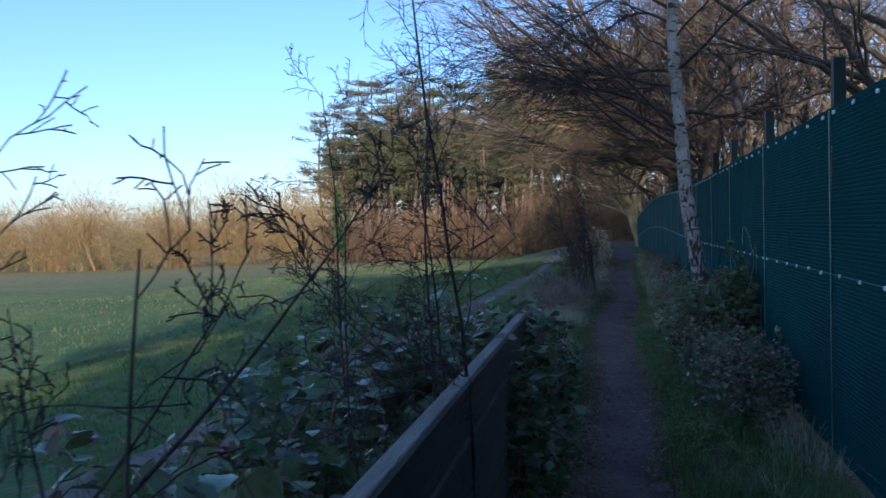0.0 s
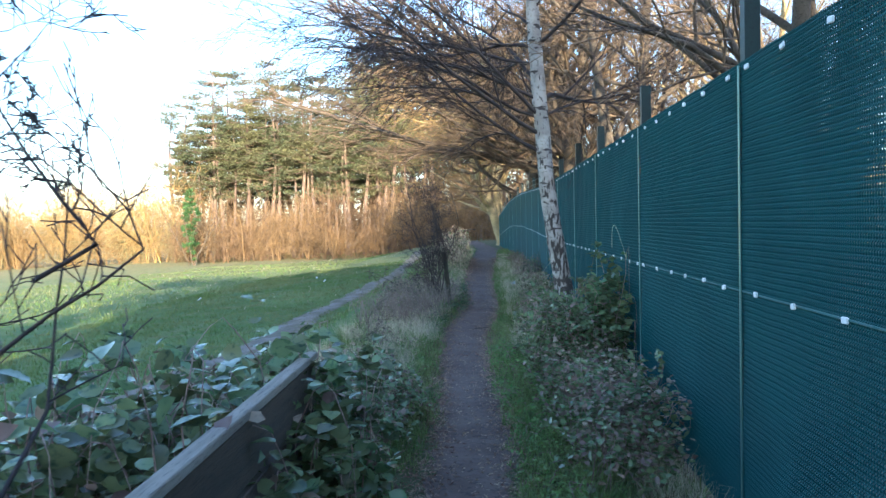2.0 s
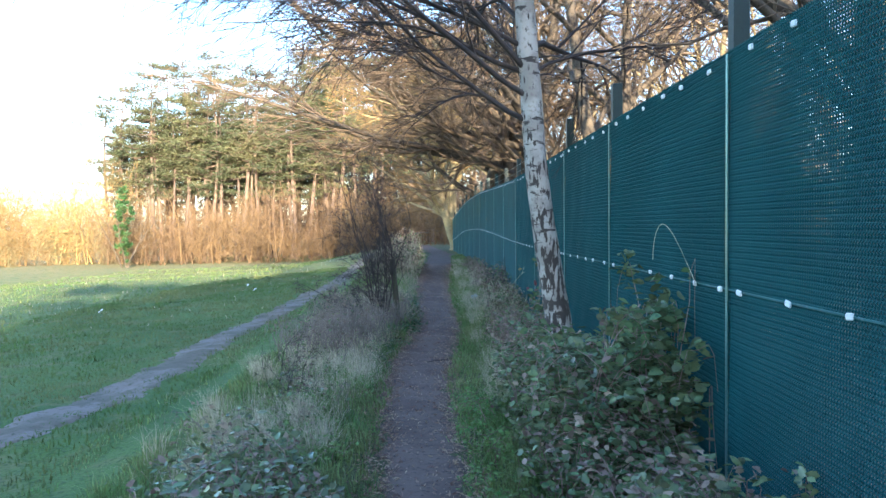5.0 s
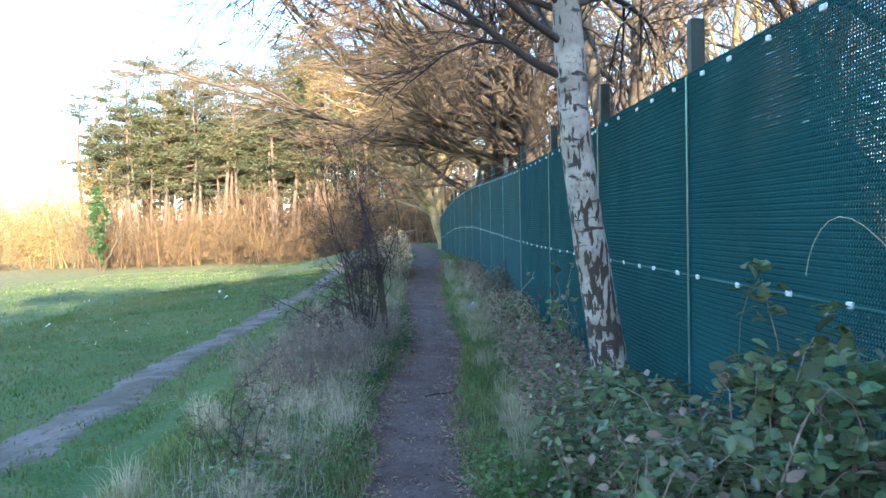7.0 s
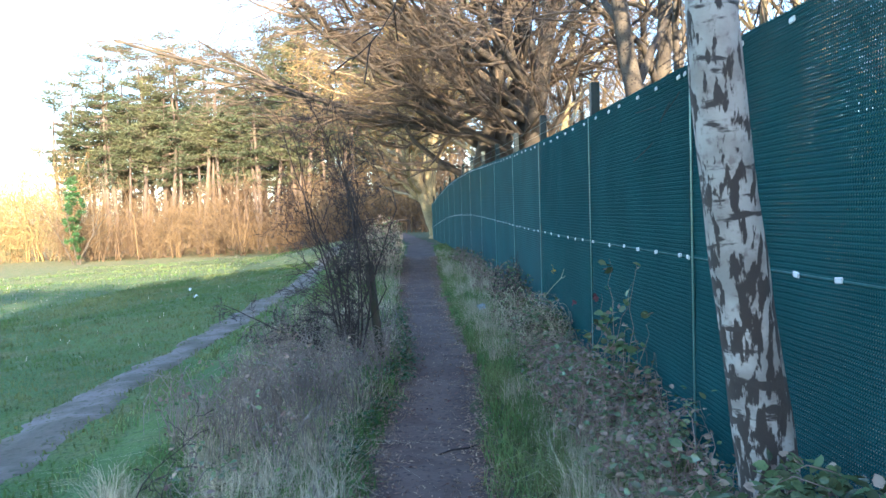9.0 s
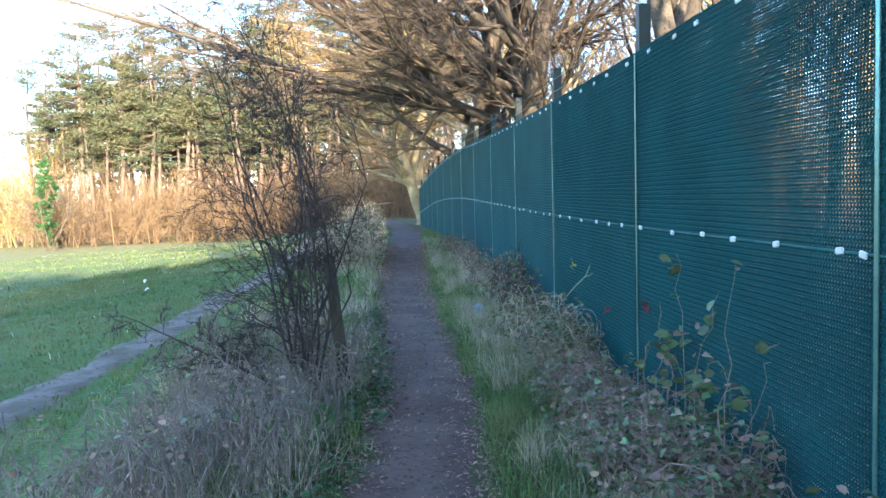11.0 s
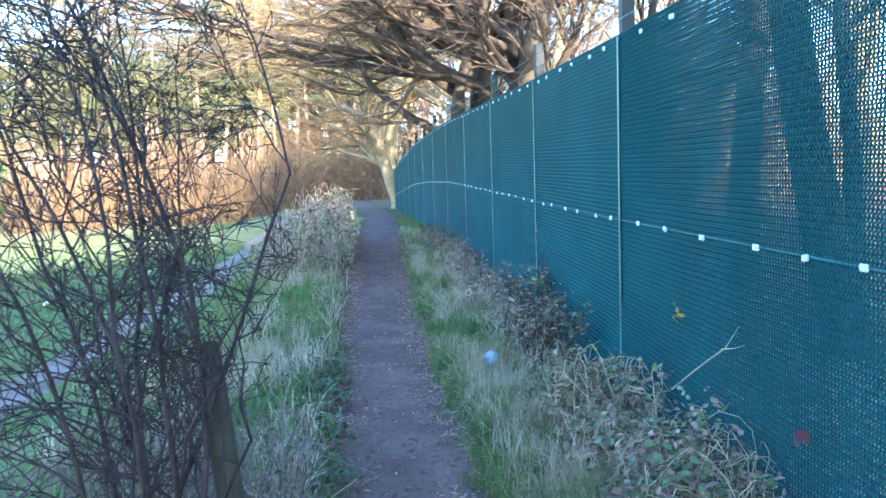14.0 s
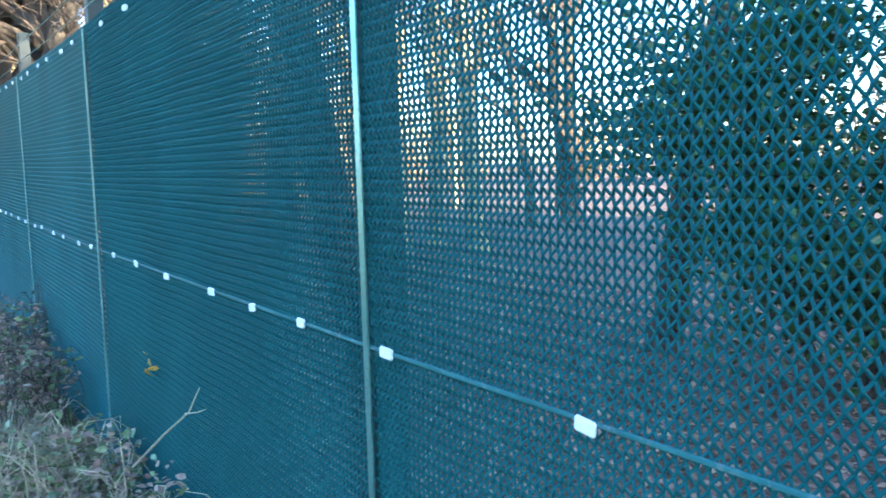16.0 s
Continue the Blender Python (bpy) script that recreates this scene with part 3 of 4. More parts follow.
# big spreading trees behind the fence, limbs out over the path
BIG = "big many-stemmed bare tree with limbs spreading over the fence"
bare_tree("spreading_tree", (2.6, 37.5, gz(2.6, 37.5)), 13, 0.44, 8, BIG, BARK, bias=(-0.7, -0.15, -0.05), lean=(0.02, 0, 1), kids=(11, 7, 6, 3), low=0.24, spread=0.95, stems=3, thin=0.0055,
          arms=((4.0, (-0.9, -0.75, 0.32), 12.5, 0.15), (5.4, (-0.95, -0.8, 0.42), 13.5, 0.13), (6.6, (-0.9, -0.9, 0.45), 12.5, 0.12), (5.0, (-0.95, -0.6, 0.4), 13, 0.14), (6.0, (-0.85, -0.75, 0.45), 12.5, 0.13), (3.4, (-0.9, -0.5, 0.42), 8.5, 0.15), (4.6, (-0.95, -0.15, 0.42), 12.5, 0.16), (5.6, (-0.85, -0.6, 0.5), 11.5, 0.15), (4.0, (-0.95, 0.1, 0.3), 10.5, 0.14)))
bare_tree("spreading_tree", (3.5, 34.5, gz(3.5, 34.5)), 12.5, 0.38, 9, BIG, BARK, bias=(-0.6, -0.25, 0.0), lean=(-0.05, 0, 1), kids=(11, 7, 6, 3), low=0.24, spread=0.9, stems=2, thin=0.006,
          arms=((3.6, (-0.9, -0.35, 0.38), 10.5, 0.12), (3.0, (0.5, -0.8, 0.45), 6, 0.10),(4.2, (-0.85, -0.55, 0.32), 7.5, 0.13), (5.2, (-0.95, -0.3, 0.45), 11.0, 0.13), (3.2, (-0.5, -0.8, 0.4), 5, 0.10)))
bare_tree("spreading_tree", (4.6, 26.0, gz(4.6, 26)), 11.0, 0.22, 19, BIG, BARK, bias=(-0.5, -0.25, 0.05), lean=(0.05, 0, 1), kids=(11, 7, 7, 4), low=0.26, spread=0.9, thin=0.006)
bare_tree("lit_tree", (1.2, 56, gz(1.2, 56)), 12, 0.42, 12, "sunlit yellowish bare tree where the path ends", SUNLIT_BARK, bias=(-0.5, -0.2, 0), kids=(13, 7, 6, 3), low=0.15, spread=1.0, stems=2, thin=0.011, twig=SUNLIT_TWIG)
bare_tree("lit_tree", (3.5, 47, gz(3.5, 47)), 11, 0.28, 13, "sunlit yellowish bare tree behind the fence", SUNLIT_BARK, bias=(-0.5, -0.2, 0), kids=(13, 7, 6, 3), low=0.15, spread=0.95, thin=0.01, twig=SUNLIT_TWIG)

WOOD = "bare woodland tree behind the green fence"
bare_tree("leaning_tree", (4.0, 22.6, gz(4.0, 22.6)), 10, 0.21, 35, "dark leaning bare tree close behind the green fence", BARK, lean=(-0.22, 0.05, 1), kids=(9, 6, 6, 4), low=0.35, thin=0.006)
wood = [bare_tree("woodland_tree", (6.5, 21.5, gz(6.5, 21.5)), 11, 0.16, 30, WOOD, BARK, kids=(10, 6, 4, 3), low=0.28, thin=0.006),
        bare_tree("woodland_tree", (5.2, 14.5, gz(5.2, 14.5)), 11.5, 0.20, 31, WOOD, BARK, bias=(-0.3, 0, 0), kids=(10, 6, 4, 3), low=0.22, thin=0.006, stems=2),
        bare_tree("woodland_tree", (8.5, 29.5, gz(8.5, 29.5)), 12, 0.18, 32, WOOD, SUNLIT_BARK, kids=(10, 6, 4, 3), low=0.2, thin=0.007),
        bare_tree("woodland_tree", (4.6, 23.5, gz(4.6, 23.5)), 9, 0.10, 33, WOOD, BARK, kids=(10, 6, 4, 3), low=0.3, thin=0.005)]
for o in wood:
    tagged(o, group="woodland trees")
rng = np.random.RandomState(77)
for k in range(36):
    x, y = rng.uniform(6, 20), rng.uniform(12, 80)
    if k < 8:
        x, y = rng.uniform(4.5, 8), 34 + k * 5.5
    if abs(x - 1.2 - 0.22 * (56 - y)) < 1.8:
        continue
    copy_thing(wood[k % 4], pose(x, y, gz(x, y), 0, 0, rng.uniform(0, 360)) @ Matrix.Scale(rng.uniform(0.8, 1.25), 4))


# evergreen mass behind the fence
def evergreen(name, at, radius, height, count, seed, label, leaf=0.075):
    rng = np.random.RandomState(seed)
    ob = empty_thing(name, at, label, "bush")
    stems, mass = Soup(), Soup()
    cfg = {0: (5, 6, 5, 0.2, 0.6, 0.6, 0.1, 0.05), 1: (4, 4, 2, 0.2, 0.7, 0.6, 0.1, 0), 2: (3, 3, 0, 0, 0, 0, 0.1, 0), "levels": 3, "thin": 0.006}
    for _ in range(5):
        grow((stems,), np.array((rng.uniform(-0.4, 0.4), rng.uniform(-0.4, 0.4), -0.1)), unit(rng.normal(0, 0.35, 3) + np.array((0, 0, 1))), height * 0.8, 0.06, 0, cfg, rng)
    lumps = rng.normal(0, 1, (60, 3))
    lumps /= np.linalg.norm(lumps, axis=1)[:, None]
    lumps = lumps * rng.uniform(0.45, 0.95, (60, 1)) * np.array((radius, radius, height / 2)) + np.array((0, 0, height / 2))
    p = lumps[rng.randint(0, 60, count)] + rng.normal(0, 0.24, (count, 3)) * np.array((1, 1, 0.8)) * radius * 0.5
    p = p[p[:, 2] > 0.02]
    if leaf > 0.2:
        sprigs(mass, p, leaf * rng.uniform(0.65, 1.35, len(p)), rng)
    else:
        leaves(mass, p, leaf * rng.uniform(0.65, 1.35, len(p)), rng, 0.9)
    part("trunk", stems, BARK, ob)
    tagged(part("foliage", mass, IVY, ob), kind="stuff")
    return ob


evergreen("evergreen_bush", (6.6, 19.6, gz(6.6, 19.6)), 1.9, 3.8, 20000, 3, "dense dark evergreen bush behind the green fence", 0.085)
evergreen("ivy_clad_tree", (-30.6, 84, gz(-30.6, 84)), 0.95, 9.0, 5200, 16, "ivy-covered tree trunk at the edge of the pines", 0.26)
# unseen evergreens added behind the start to block the sun from path and near field
shade_tree = evergreen("unseen_shade_evergreen", (-1.8, -13, gz(-1.8, -13)), 3.2, 14.5, 4200, 6, "tall dense evergreen tree, unseen, added to shade the path", 0.62)
tagged(shade_tree, group="evergreen belt")
rng = np.random.RandomState(15)
for k in range(33):
    x, y = 1.0 + 2.7 * (k % 11) + 0.9 * (k // 11) + rng.uniform(-0.6, 0.6), -13 - 5.0 * (k // 11) + rng.uniform(-1, 1)
    copy_thing(shade_tree, pose(x, y, gz(x, y) - 0.2, 0, 0, rng.uniform(0, 360)) @ Matrix.Scale(rng.uniform(0.95, 1.15), 4))


# ---- pine wood ----
def pine(seed, height):
    rng = np.random.RandomState(seed)
    ob = empty_thing("pine_tree", (0, 0, 0), "tall Scots pine with bare lower trunk at the wood's edge", "tree", "pine wood")
    trunk, crown = Soup(), Soup()
    zs = np.linspace(-0.3, height, 12)
    pts = np.stack([0.25 * np.sin(zs * 0.35 + seed), 0.25 * np.cos(zs * 0.3), zs], -1)
    tube(trunk, pts, 0.24 * (1 - 0.85 * zs / height), 7)
    low = rng.uniform(0.36, 0.52)
    f = low
    while f < 1.0:
        z = height * f
        base = np.array([np.interp(z, zs, pts[:, 0]), np.interp(z, zs, pts[:, 1]), z])
        spread = 0.5 + 3.0 * math.sin(min(1.0, (1.02 - f) / (0.9 - low)) * 1.9) ** 0.8
        for a in rng.uniform(0, 6.28, rng.randint(3, 7)):
            reach = spread * rng.uniform(0.45, 1.05)
            out = np.array((math.cos(a), math.sin(a), 0))
            end = base + out * reach + np.array((0, 0, rng.uniform(-0.3, 0.5)))
            mid = (base + end) / 2 + np.array((0, 0, -0.12 * reach))
            tube(trunk, [base, mid, end], [0.05, 0.035, 0.015], 4)
            m = int(30 + 40 * reach)
            t = rng.uniform(0.35, 1.08, m)[:, None]
            p = (1 - t) ** 2 * base + 2 * t * (1 - t) * mid + t ** 2 * end
            p = p + rng.normal(0, 1, (m, 3)) * np.array((0.3, 0.3, 0.13)) + np.array((0, 0, 0.1))
            sprigs(crown, p, rng.uniform(0.18, 0.34, m), rng)
        f += rng.uniform(0.035, 0.06)
    part("trunk", trunk, PINE_BARK, ob, smooth=True)
    part("crown", crown, NEEDLE, ob, "dark green needle clumps")
    return ob


rng = np.random.RandomState(21)
pines = [pine(s, h) for s, h in ((1, 18), (2, 19.5), (3, 16.5), (4, 20.5))]
spots = []
for k in range(112):
    f = k / 111
    depth = rng.uniform(0, 26) * (k % 3 > 0)
    x = -39 + 44 * f + rng.uniform(-1.2, 1.2)
    y = 102 - 18 * f + depth
    spots.append((x, y))
for k, (x, y) in enumerate(spots):
    m = pose(x, y, gz(x, y), 0, 0, rng.uniform(0, 360)) @ Matrix.Scale(rng.uniform(0.88, 1.2), 4)
    if k < 4:
        pines[k].matrix_basis = m
    else:
        copy_thing(pines[k % 4], m)


def scrub(name, spots, height, count, mat, seed, label, width=0.03):
    """Bare bushes far off, as many upright fanning twigs."""
    rng = np.random.RandomState(seed)
    s = Soup()
    for x, y in spots:
        h = height * rng.uniform(0.45, 1.35)
        base = np.array((x, y, gz(x, y)))
        n = count
        ball = rng.normal(0, 1, (n, 3))
        ball /= np.linalg.norm(ball, axis=1)[:, None]
        ball *= rng.uniform(0.25, 1.0, n)[:, None] ** 0.6
        ball *= 1 + 0.25 * np.sin(ball[:, 0:1] * 7 + rng.uniform(0, 6)) * np.cos(ball[:, 2:3] * 6 + rng.uniform(0, 6))
        p = base + ball * np.array((0.46, 0.46, 0.5)) * h + np.array((0, 0, 0.46 * h))
        way = ball * 0.9 + np.array((0, 0, 0.25)) + rng.normal(0, 0.6, (n, 3))
        way /= np.linalg.norm(way, axis=1)[:, None]
        ln = rng.uniform(0.04, 0.10, n)[:, None] * h
        side = np.cross(way, rng.normal(0, 1, (n, 3)))
        side /= np.linalg.norm(side, axis=1)[:, None]
        w = width * rng.uniform(0.5, 1.3, n)[:, None]
        v = np.stack([p - side * w, p + side * w, p + way * ln], 1)
        s.add(v, None, np.arange(n * 3).reshape(-1, 3))
        for _ in range(3):
            t = base + np.array((rng.normal(0, 0.08 * h), rng.normal(0, 0.08 * h), 0))
            tube(s, [t + np.array((0, 0, -0.2)), t + np.array((rng.normal(0, 0.1 * h), rng.normal(0, 0.1 * h), h * 0.5)), t + np.array((rng.normal(0, 0.2 * h), rng.normal(0, 0.2 * h), h))], [0.008 * h, 0.005 * h, 0.002 * h], 4)
    return tagged(part(name, s, mat), label, "scrub", kind="stuff")


rng = np.random.RandomState(31)
scrub("russet_scrub", [(-36 + 35 * f + rng.uniform(-1, 1), 93 - 15 * f + rng.uniform(-2, 4)) for f in np.linspace(0, 1, 46)], 6.2, 1700, RED_TWIG, 1, "russet bare saplings in front of the pines", 0.017)
scrub("wood_depths", [(-38 + 46 * f, 118 - 16 * f + rng.uniform(-3, 8)) for f in np.linspace(0, 1, 44)], 10, 560, TWIG, 7, "dark mass of trunks and twigs deep in the wood", 0.14)
scrub("golden_scrub", [(-130 + 95 * f, 128 - 28 * f + rng.uniform(-6, 10)) for f in np.linspace(0, 1, 80)], 10.5, 2200, SUNLIT_TWIG, 2, "sunlit golden bare scrub along the far edge of the field", 0.026)
OLIVE = material("olive_scrub", (0.17, 0.16, 0.07), (0.25, 0.21, 0.10), 0.12, 2, (0.10, 0.09, 0.05), 0.9, 0.0)
scrub("olive_scrub", [(-120 + 84 * f, 124 - 24 * f + rng.uniform(-8, 6)) for f in np.linspace(0, 1, 22)], 7.5, 1800, OLIVE, 8, "olive green bushes among the golden scrub", 0.03)
scrub("far_hedge", [(-200 + 120 * f, 110 + 60 * f + rng.uniform(-6, 8)) for f in np.linspace(0, 1, 56)], 11, 480, SUNLIT_TWIG, 3, "sunlit line of bare trees beyond the field", 0.08)
scrub("wood_thicket", [(rng.uniform(6, 60), rng.uniform(66, 110)) for _ in range(70)], 8, 480, SUNLIT_TWIG, 4, "sunlit bare thicket behind the fence", 0.05)
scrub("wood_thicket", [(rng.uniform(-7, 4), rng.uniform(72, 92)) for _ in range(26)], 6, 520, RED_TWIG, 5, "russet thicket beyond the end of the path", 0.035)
scrub("gold_thicket", [(rng.uniform(6, 26), rng.uniform(44, 66)) for _ in range(34)], 9, 1100, SUNLIT_TWIG, 14, "sunlit golden bare saplings behind the fence", 0.018)
scrub("wood_edge", [(rng.uniform(45, 75), rng.uniform(0, 70)) for _ in range(50)], 8, 420, RED_TWIG, 6, "bare woodland edge far behind the fence", 0.06)


# ---- hawthorns ----
def hawthorn(at, height, seed, label, stems=6, kids=(9, 7, 5), thick=0.02, bias=(0, 0, 0), fan=0.3, low=0.15, arms=(), thin=0.0017, ratio=0.36, east=9.0, wob=0.14):
    rng = np.random.RandomState(seed)
    cfg = {0: (11, 7, kids[0], low, 0.8, ratio, wob, 0.04), 1: (7, 5, kids[1], 0.12, 0.8, 0.45, 0.22, 0.0), 2: (4, 4, kids[2], 0.1, 0.8, 0.42, 0.2, 0.0), 3: (2, 3, 0, 0, 0, 0, 0.25, 0), "levels": 4, "thin": thin, "bias": np.array(bias, float), "east": east}
    ob = empty_thing("hawthorn_bush", at, label, "bush")
    twigs = Soup()
    for k in range(stems):
        stem = Soup()
        base = np.array((*rng.normal(0, 0.10, 2), -0.08))
        way = unit(np.array((*rng.normal(0, fan, 2), 1)) + 0.3 * np.array(bias))
        grow((stem, twigs), base, way, height * rng.uniform(0.65, 1.05), thick * rng.uniform(0.6, 1.1), 0, cfg, rng)
        part("stem", stem, DARK_TWIG, ob, smooth=True)
    for p0, way, reach, r in arms:
        stem = Soup()
        grow((stem, twigs), np.array(p0), unit(np.array(way)), reach, r, 0, cfg, rng)
        part("stem", stem, DARK_TWIG, ob, smooth=True)
    part("crown", twigs, DARK_TWIG, ob)
    return ob


hawthorn((-1.02, 18.7, gz(-1.02, 18.7)), 3.25, 2, "bare thorny hawthorn bush beside an old post", 9, (14, 7, 4), 0.017, thin=0.0021, fan=0.09, bias=(-0.10, -0.03, 0), low=0.16, ratio=0.28, east=0.4, wob=0.09,
         arms=[((-0.05, -0.1, 0.05), (-0.9, -0.35, 0.55), 1.5, 0.014)] + [((-0.08 + 0.06 * math.cos(k), 0.12 * math.sin(k * 2.4), -0.05), (-0.22 + 0.34 * math.cos(k * 2.4), 0.7 * math.sin(k * 2.4), 0.75), 1.0 + 0.07 * (k % 4), 0.007) for k in range(5)])
hawthorn((-0.92, 2.97, gz(-0.92, 2.97)), 2.2, 3, "upright bare thorny bush close behind the timber rail", 1, (13, 7, 4), 0.010, fan=0.15, thin=0.0016, low=0.3, bias=(-0.05, 0, 0), wob=0.05, ratio=0.22, east=0.36,
         arms=(((0.22, 0.0, -0.05), (0.01, 0.0, 1), 3.3, 0.0125), ((0.02, 0.08, -0.05), (-0.02, -0.07, 1), 2.9, 0.0105), ((-0.34, -0.05, -0.05), (-0.03, -0.02, 1), 2.6, 0.010),
               ((-0.02, -0.40, -0.05), (-0.10, 0.02, 1), 2.0, 0.008), ((0.21, 0.02, 1.75), (0.75, 0.15, 0.45), 0.7, 0.005), ((-0.1, 0.0, 1.2), (-0.8, 0.1, 0.45), 1.2, 0.006)))
hawthorn((-0.92, 0.45, gz(-0.92, 0.45)), 1.6, 7, "thin bare thorny bush leaning out over the timber rail", 0, (7, 4, 3), 0.010, bias=(0.05, 0.05, 0), low=0.45, wob=0.025, ratio=0.24, east=0.5,
         arms=(((0.0, 0.0, -0.05), (0.05, 0.05, 1), 1.95, 0.010), ((-0.05, 0.05, -0.05), (-0.02, 0.1, 1), 2.15, 0.0085), ((0.07, 0.07, 1.45), (0.22, 0.34, 0.27), 1.0, 0.005), ((0.06, 0.06, 1.25), (-0.45, 0.3, 0.5), 0.7, 0.0045), ((-0.03, 0.1, 1.4), (0.3, 0.35, 0.5), 0.7, 0.004)))
hawthorn((-1.65, 13.3, gz(-1.65, 13.3)), 1.0, 12, "thin bare sapling shoots in the verge grass", 6, (5, 3, 2), 0.006, fan=0.25)


# ---- brambles, grass, litter ----
def bramble(name, spots, count, size, mat, seed, label, stems=8, dead=0, cane=None, sprays=0):
    """Mounds (x, y, radius, height) of arching canes with leaves in threes all over them; sprays stand out of the top."""
    rng = np.random.RandomState(seed)
    ob = empty_thing(name, (spots[0][0], spots[0][1], gz(spots[0][0], spots[0][1])), label, "bramble")
    o = np.array(ob.location)
    canes, green, brown = Soup(), Soup(), Soup()
    for x, y, r, h in spots:
        g0 = gz(x, y)
        tips = []
        for k in range(stems + sprays):
            a, b = rng.uniform(0, 6.28), rng.uniform(0, 6.28)
            p0 = np.array((x + math.cos(a) * r * 0.6, y + math.sin(a) * r * 0.6, g0 - 0.03))
            p3 = np.array((x + math.cos(b) * r * 1.1, y + math.sin(b) * r * 1.1, g0 + rng.uniform(0.0, 0.7) * h))
            top = (p0 + p3) / 2 + np.array((rng.normal(0, 0.3 * r), rng.normal(0, 0.3 * r), h * rng.uniform(0.6, 1.2)))
            if k >= stems:
                p3 = np.array((x + math.cos(b) * r * 0.7, y + math.sin(b) * r * 0.7, g0 + rng.uniform(1.0, 1.5) * h))
                top = (p0 + p3) / 2 + np.array((0, 0, 0.3 * h))
            t = np.linspace(0, 1, 9)[:, None]
            c = (1 - t) ** 2 * p0 + 2 * t * (1 - t) * top + t ** 2 * p3
            c += rng.normal(0, 0.014, c.shape)
            c[:, 0] = np.minimum(c[:, 0], FX - 0.03) if x > 0 else c[:, 0]
            tube(canes, c - o, np.linspace(0.0042, 0.0016, 9), 4)
            tips.append(c[3:])
        tips = np.concatenate(tips)
        n = max(1, count // 3)
        q = tips[rng.randint(0, len(tips), n)] + rng.normal(0, 0.035, (n, 3))
        m = int(n * 0.6)
        u, a = rng.uniform(0, 1, m) ** 0.6, rng.uniform(0, 6.28, m)
        lump = 0.78 + 0.3 * waves(x + r * u * np.cos(a), y + r * u * np.sin(a), 0.5, seed + 5)
        q[:m] = np.stack([x + 1.12 * r * u * np.cos(a), y + 1.12 * r * u * np.sin(a), g0 + h * lump * np.sqrt(1 - 0.85 * u ** 2) * rng.uniform(0, 1, m) ** 0.35], -1)
        q = np.repeat(q, 3, 0) + rng.normal(0, 0.42 * size, (3 * n, 3))
        q[:, 2] = np.maximum(q[:, 2], level(q[:, 0], q[:, 1]) + 0.02)
        q = q[q[:, 0] < FX - 0.04]
        rng.shuffle(q)
        k = int(len(q) * (1 - dead))
        leaves(green, q[:k] - o, size * rng.uniform(0.6, 1.25, k), rng, 0.7, fine=size > 0.07)
        if k < len(q):
            leaves(brown, q[k:] - o, size * rng.uniform(0.5, 1.1, len(q) - k), rng, 1.0)
    tagged(part("tangle", canes, cane or STEM, ob, "thin arching canes"), kind="stuff")
    tagged(part("foliage", green, mat, ob), kind="stuff")
    if dead:
        tagged(part("withered_foliage", brown, DEAD_LEAF, ob, "withered brown leaves"), kind="stuff")
    return ob


def run(x, dx, y0, y1, gap, h0, h1):
    """Places along the verge: (x, y) and a height between h0 and h1."""
    return [(x + rng.uniform(-dx, dx), y, rng.uniform(h0, h1)) for y in np.arange(y0, y1, gap)]


rng = np.random.RandomState(41)
bramble("bramble_patch", [(x, y, 0.45, h) for x, y, h in run(-1.65, 0.5, 0.6, 5.2, 0.22, 1.2, 1.6)], 130, 0.115, BRAMBLE, 1, "leafy green bramble patch behind the timber rail", dead=0.1)
bramble("bramble_patch", [(x, y, 0.4, h) for x, y, h in run(-1.35, 0.3, 4.0, 7.0, 0.2, 1.25, 1.65)], 170, 0.105, BRAMBLE, 11, "tall leafy bramble past the end of the timber rail", dead=0.08)
bramble("bramble_patch", [(x, y, 0.36, h) for x, y, h in run(-1.05, 0.25, 5.8, 9.9, 0.26, 0.6, 0.95)], 380, 0.06, BRAMBLE, 2, "leafy bramble heap at the path's edge", dead=0.2)
bramble("bramble_patch", [(x, y, 0.38, h) for x, y, h in run(1.08, 0.18, 7.0, 10.4, 0.24, 0.75, 1.05)], 560, 0.058, BRAMBLE, 3, "dense bramble with green and brown leaves along the fence", dead=0.42)
bramble("bramble_patch", [(x, y, 0.42, h + 0.35 * (y < 10.6)) for x, y, h in run(1.1, 0.2, 9.7, 12.9, 0.22, 0.82, 1.08)], 580, 0.068, BRAMBLE, 4, "tall leafy bramble climbing against the fence", dead=0.1)
bramble("bramble_patch", [(x, y, 0.25, h) for x, y, h in run(1.38, 0.06, 9.7, 10.8, 0.17, 1.35, 1.8)], 300, 0.075, BRAMBLE, 20, "bramble climbing high up the net", 4, dead=0.05)
bramble("bramble_patch", [(x, y, 0.34, h) for x, y, h in run(1.12, 0.18, 13.0, 16.6, 0.3, 0.45, 0.75)], 300, 0.05, BRAMBLE, 5, "thin bramble with withered canes along the fence", 14, dead=0.5)
bramble("bramble_patch", [(x, y, 0.2, h) for x, y, h in run(1.4, 0.05, 15.9, 17.6, 0.36, 0.7, 0.95)], 70, 0.072, BRAMBLE, 10, "bramble sprays climbing the net", 2, dead=0.3, sprays=1)
bramble("bramble_patch", [(x, y, 0.32, h) for x, y, h in run(1.2, 0.15, 15.4, 18.8, 0.26, 0.35, 0.55)], 190, 0.055, BRAMBLE, 16, "dead pinkish bramble canes lying against the fence", 22, dead=0.45)
bramble("bramble_patch", [(x, y, 0.34, h) for x, y, h in run(1.2, 0.13, 19.0, 21.4, 0.24, 0.5, 0.72)], 330, 0.05, BRAMBLE, 6, "withered bramble heap against the fence", 20, dead=0.5, cane=STRAW)
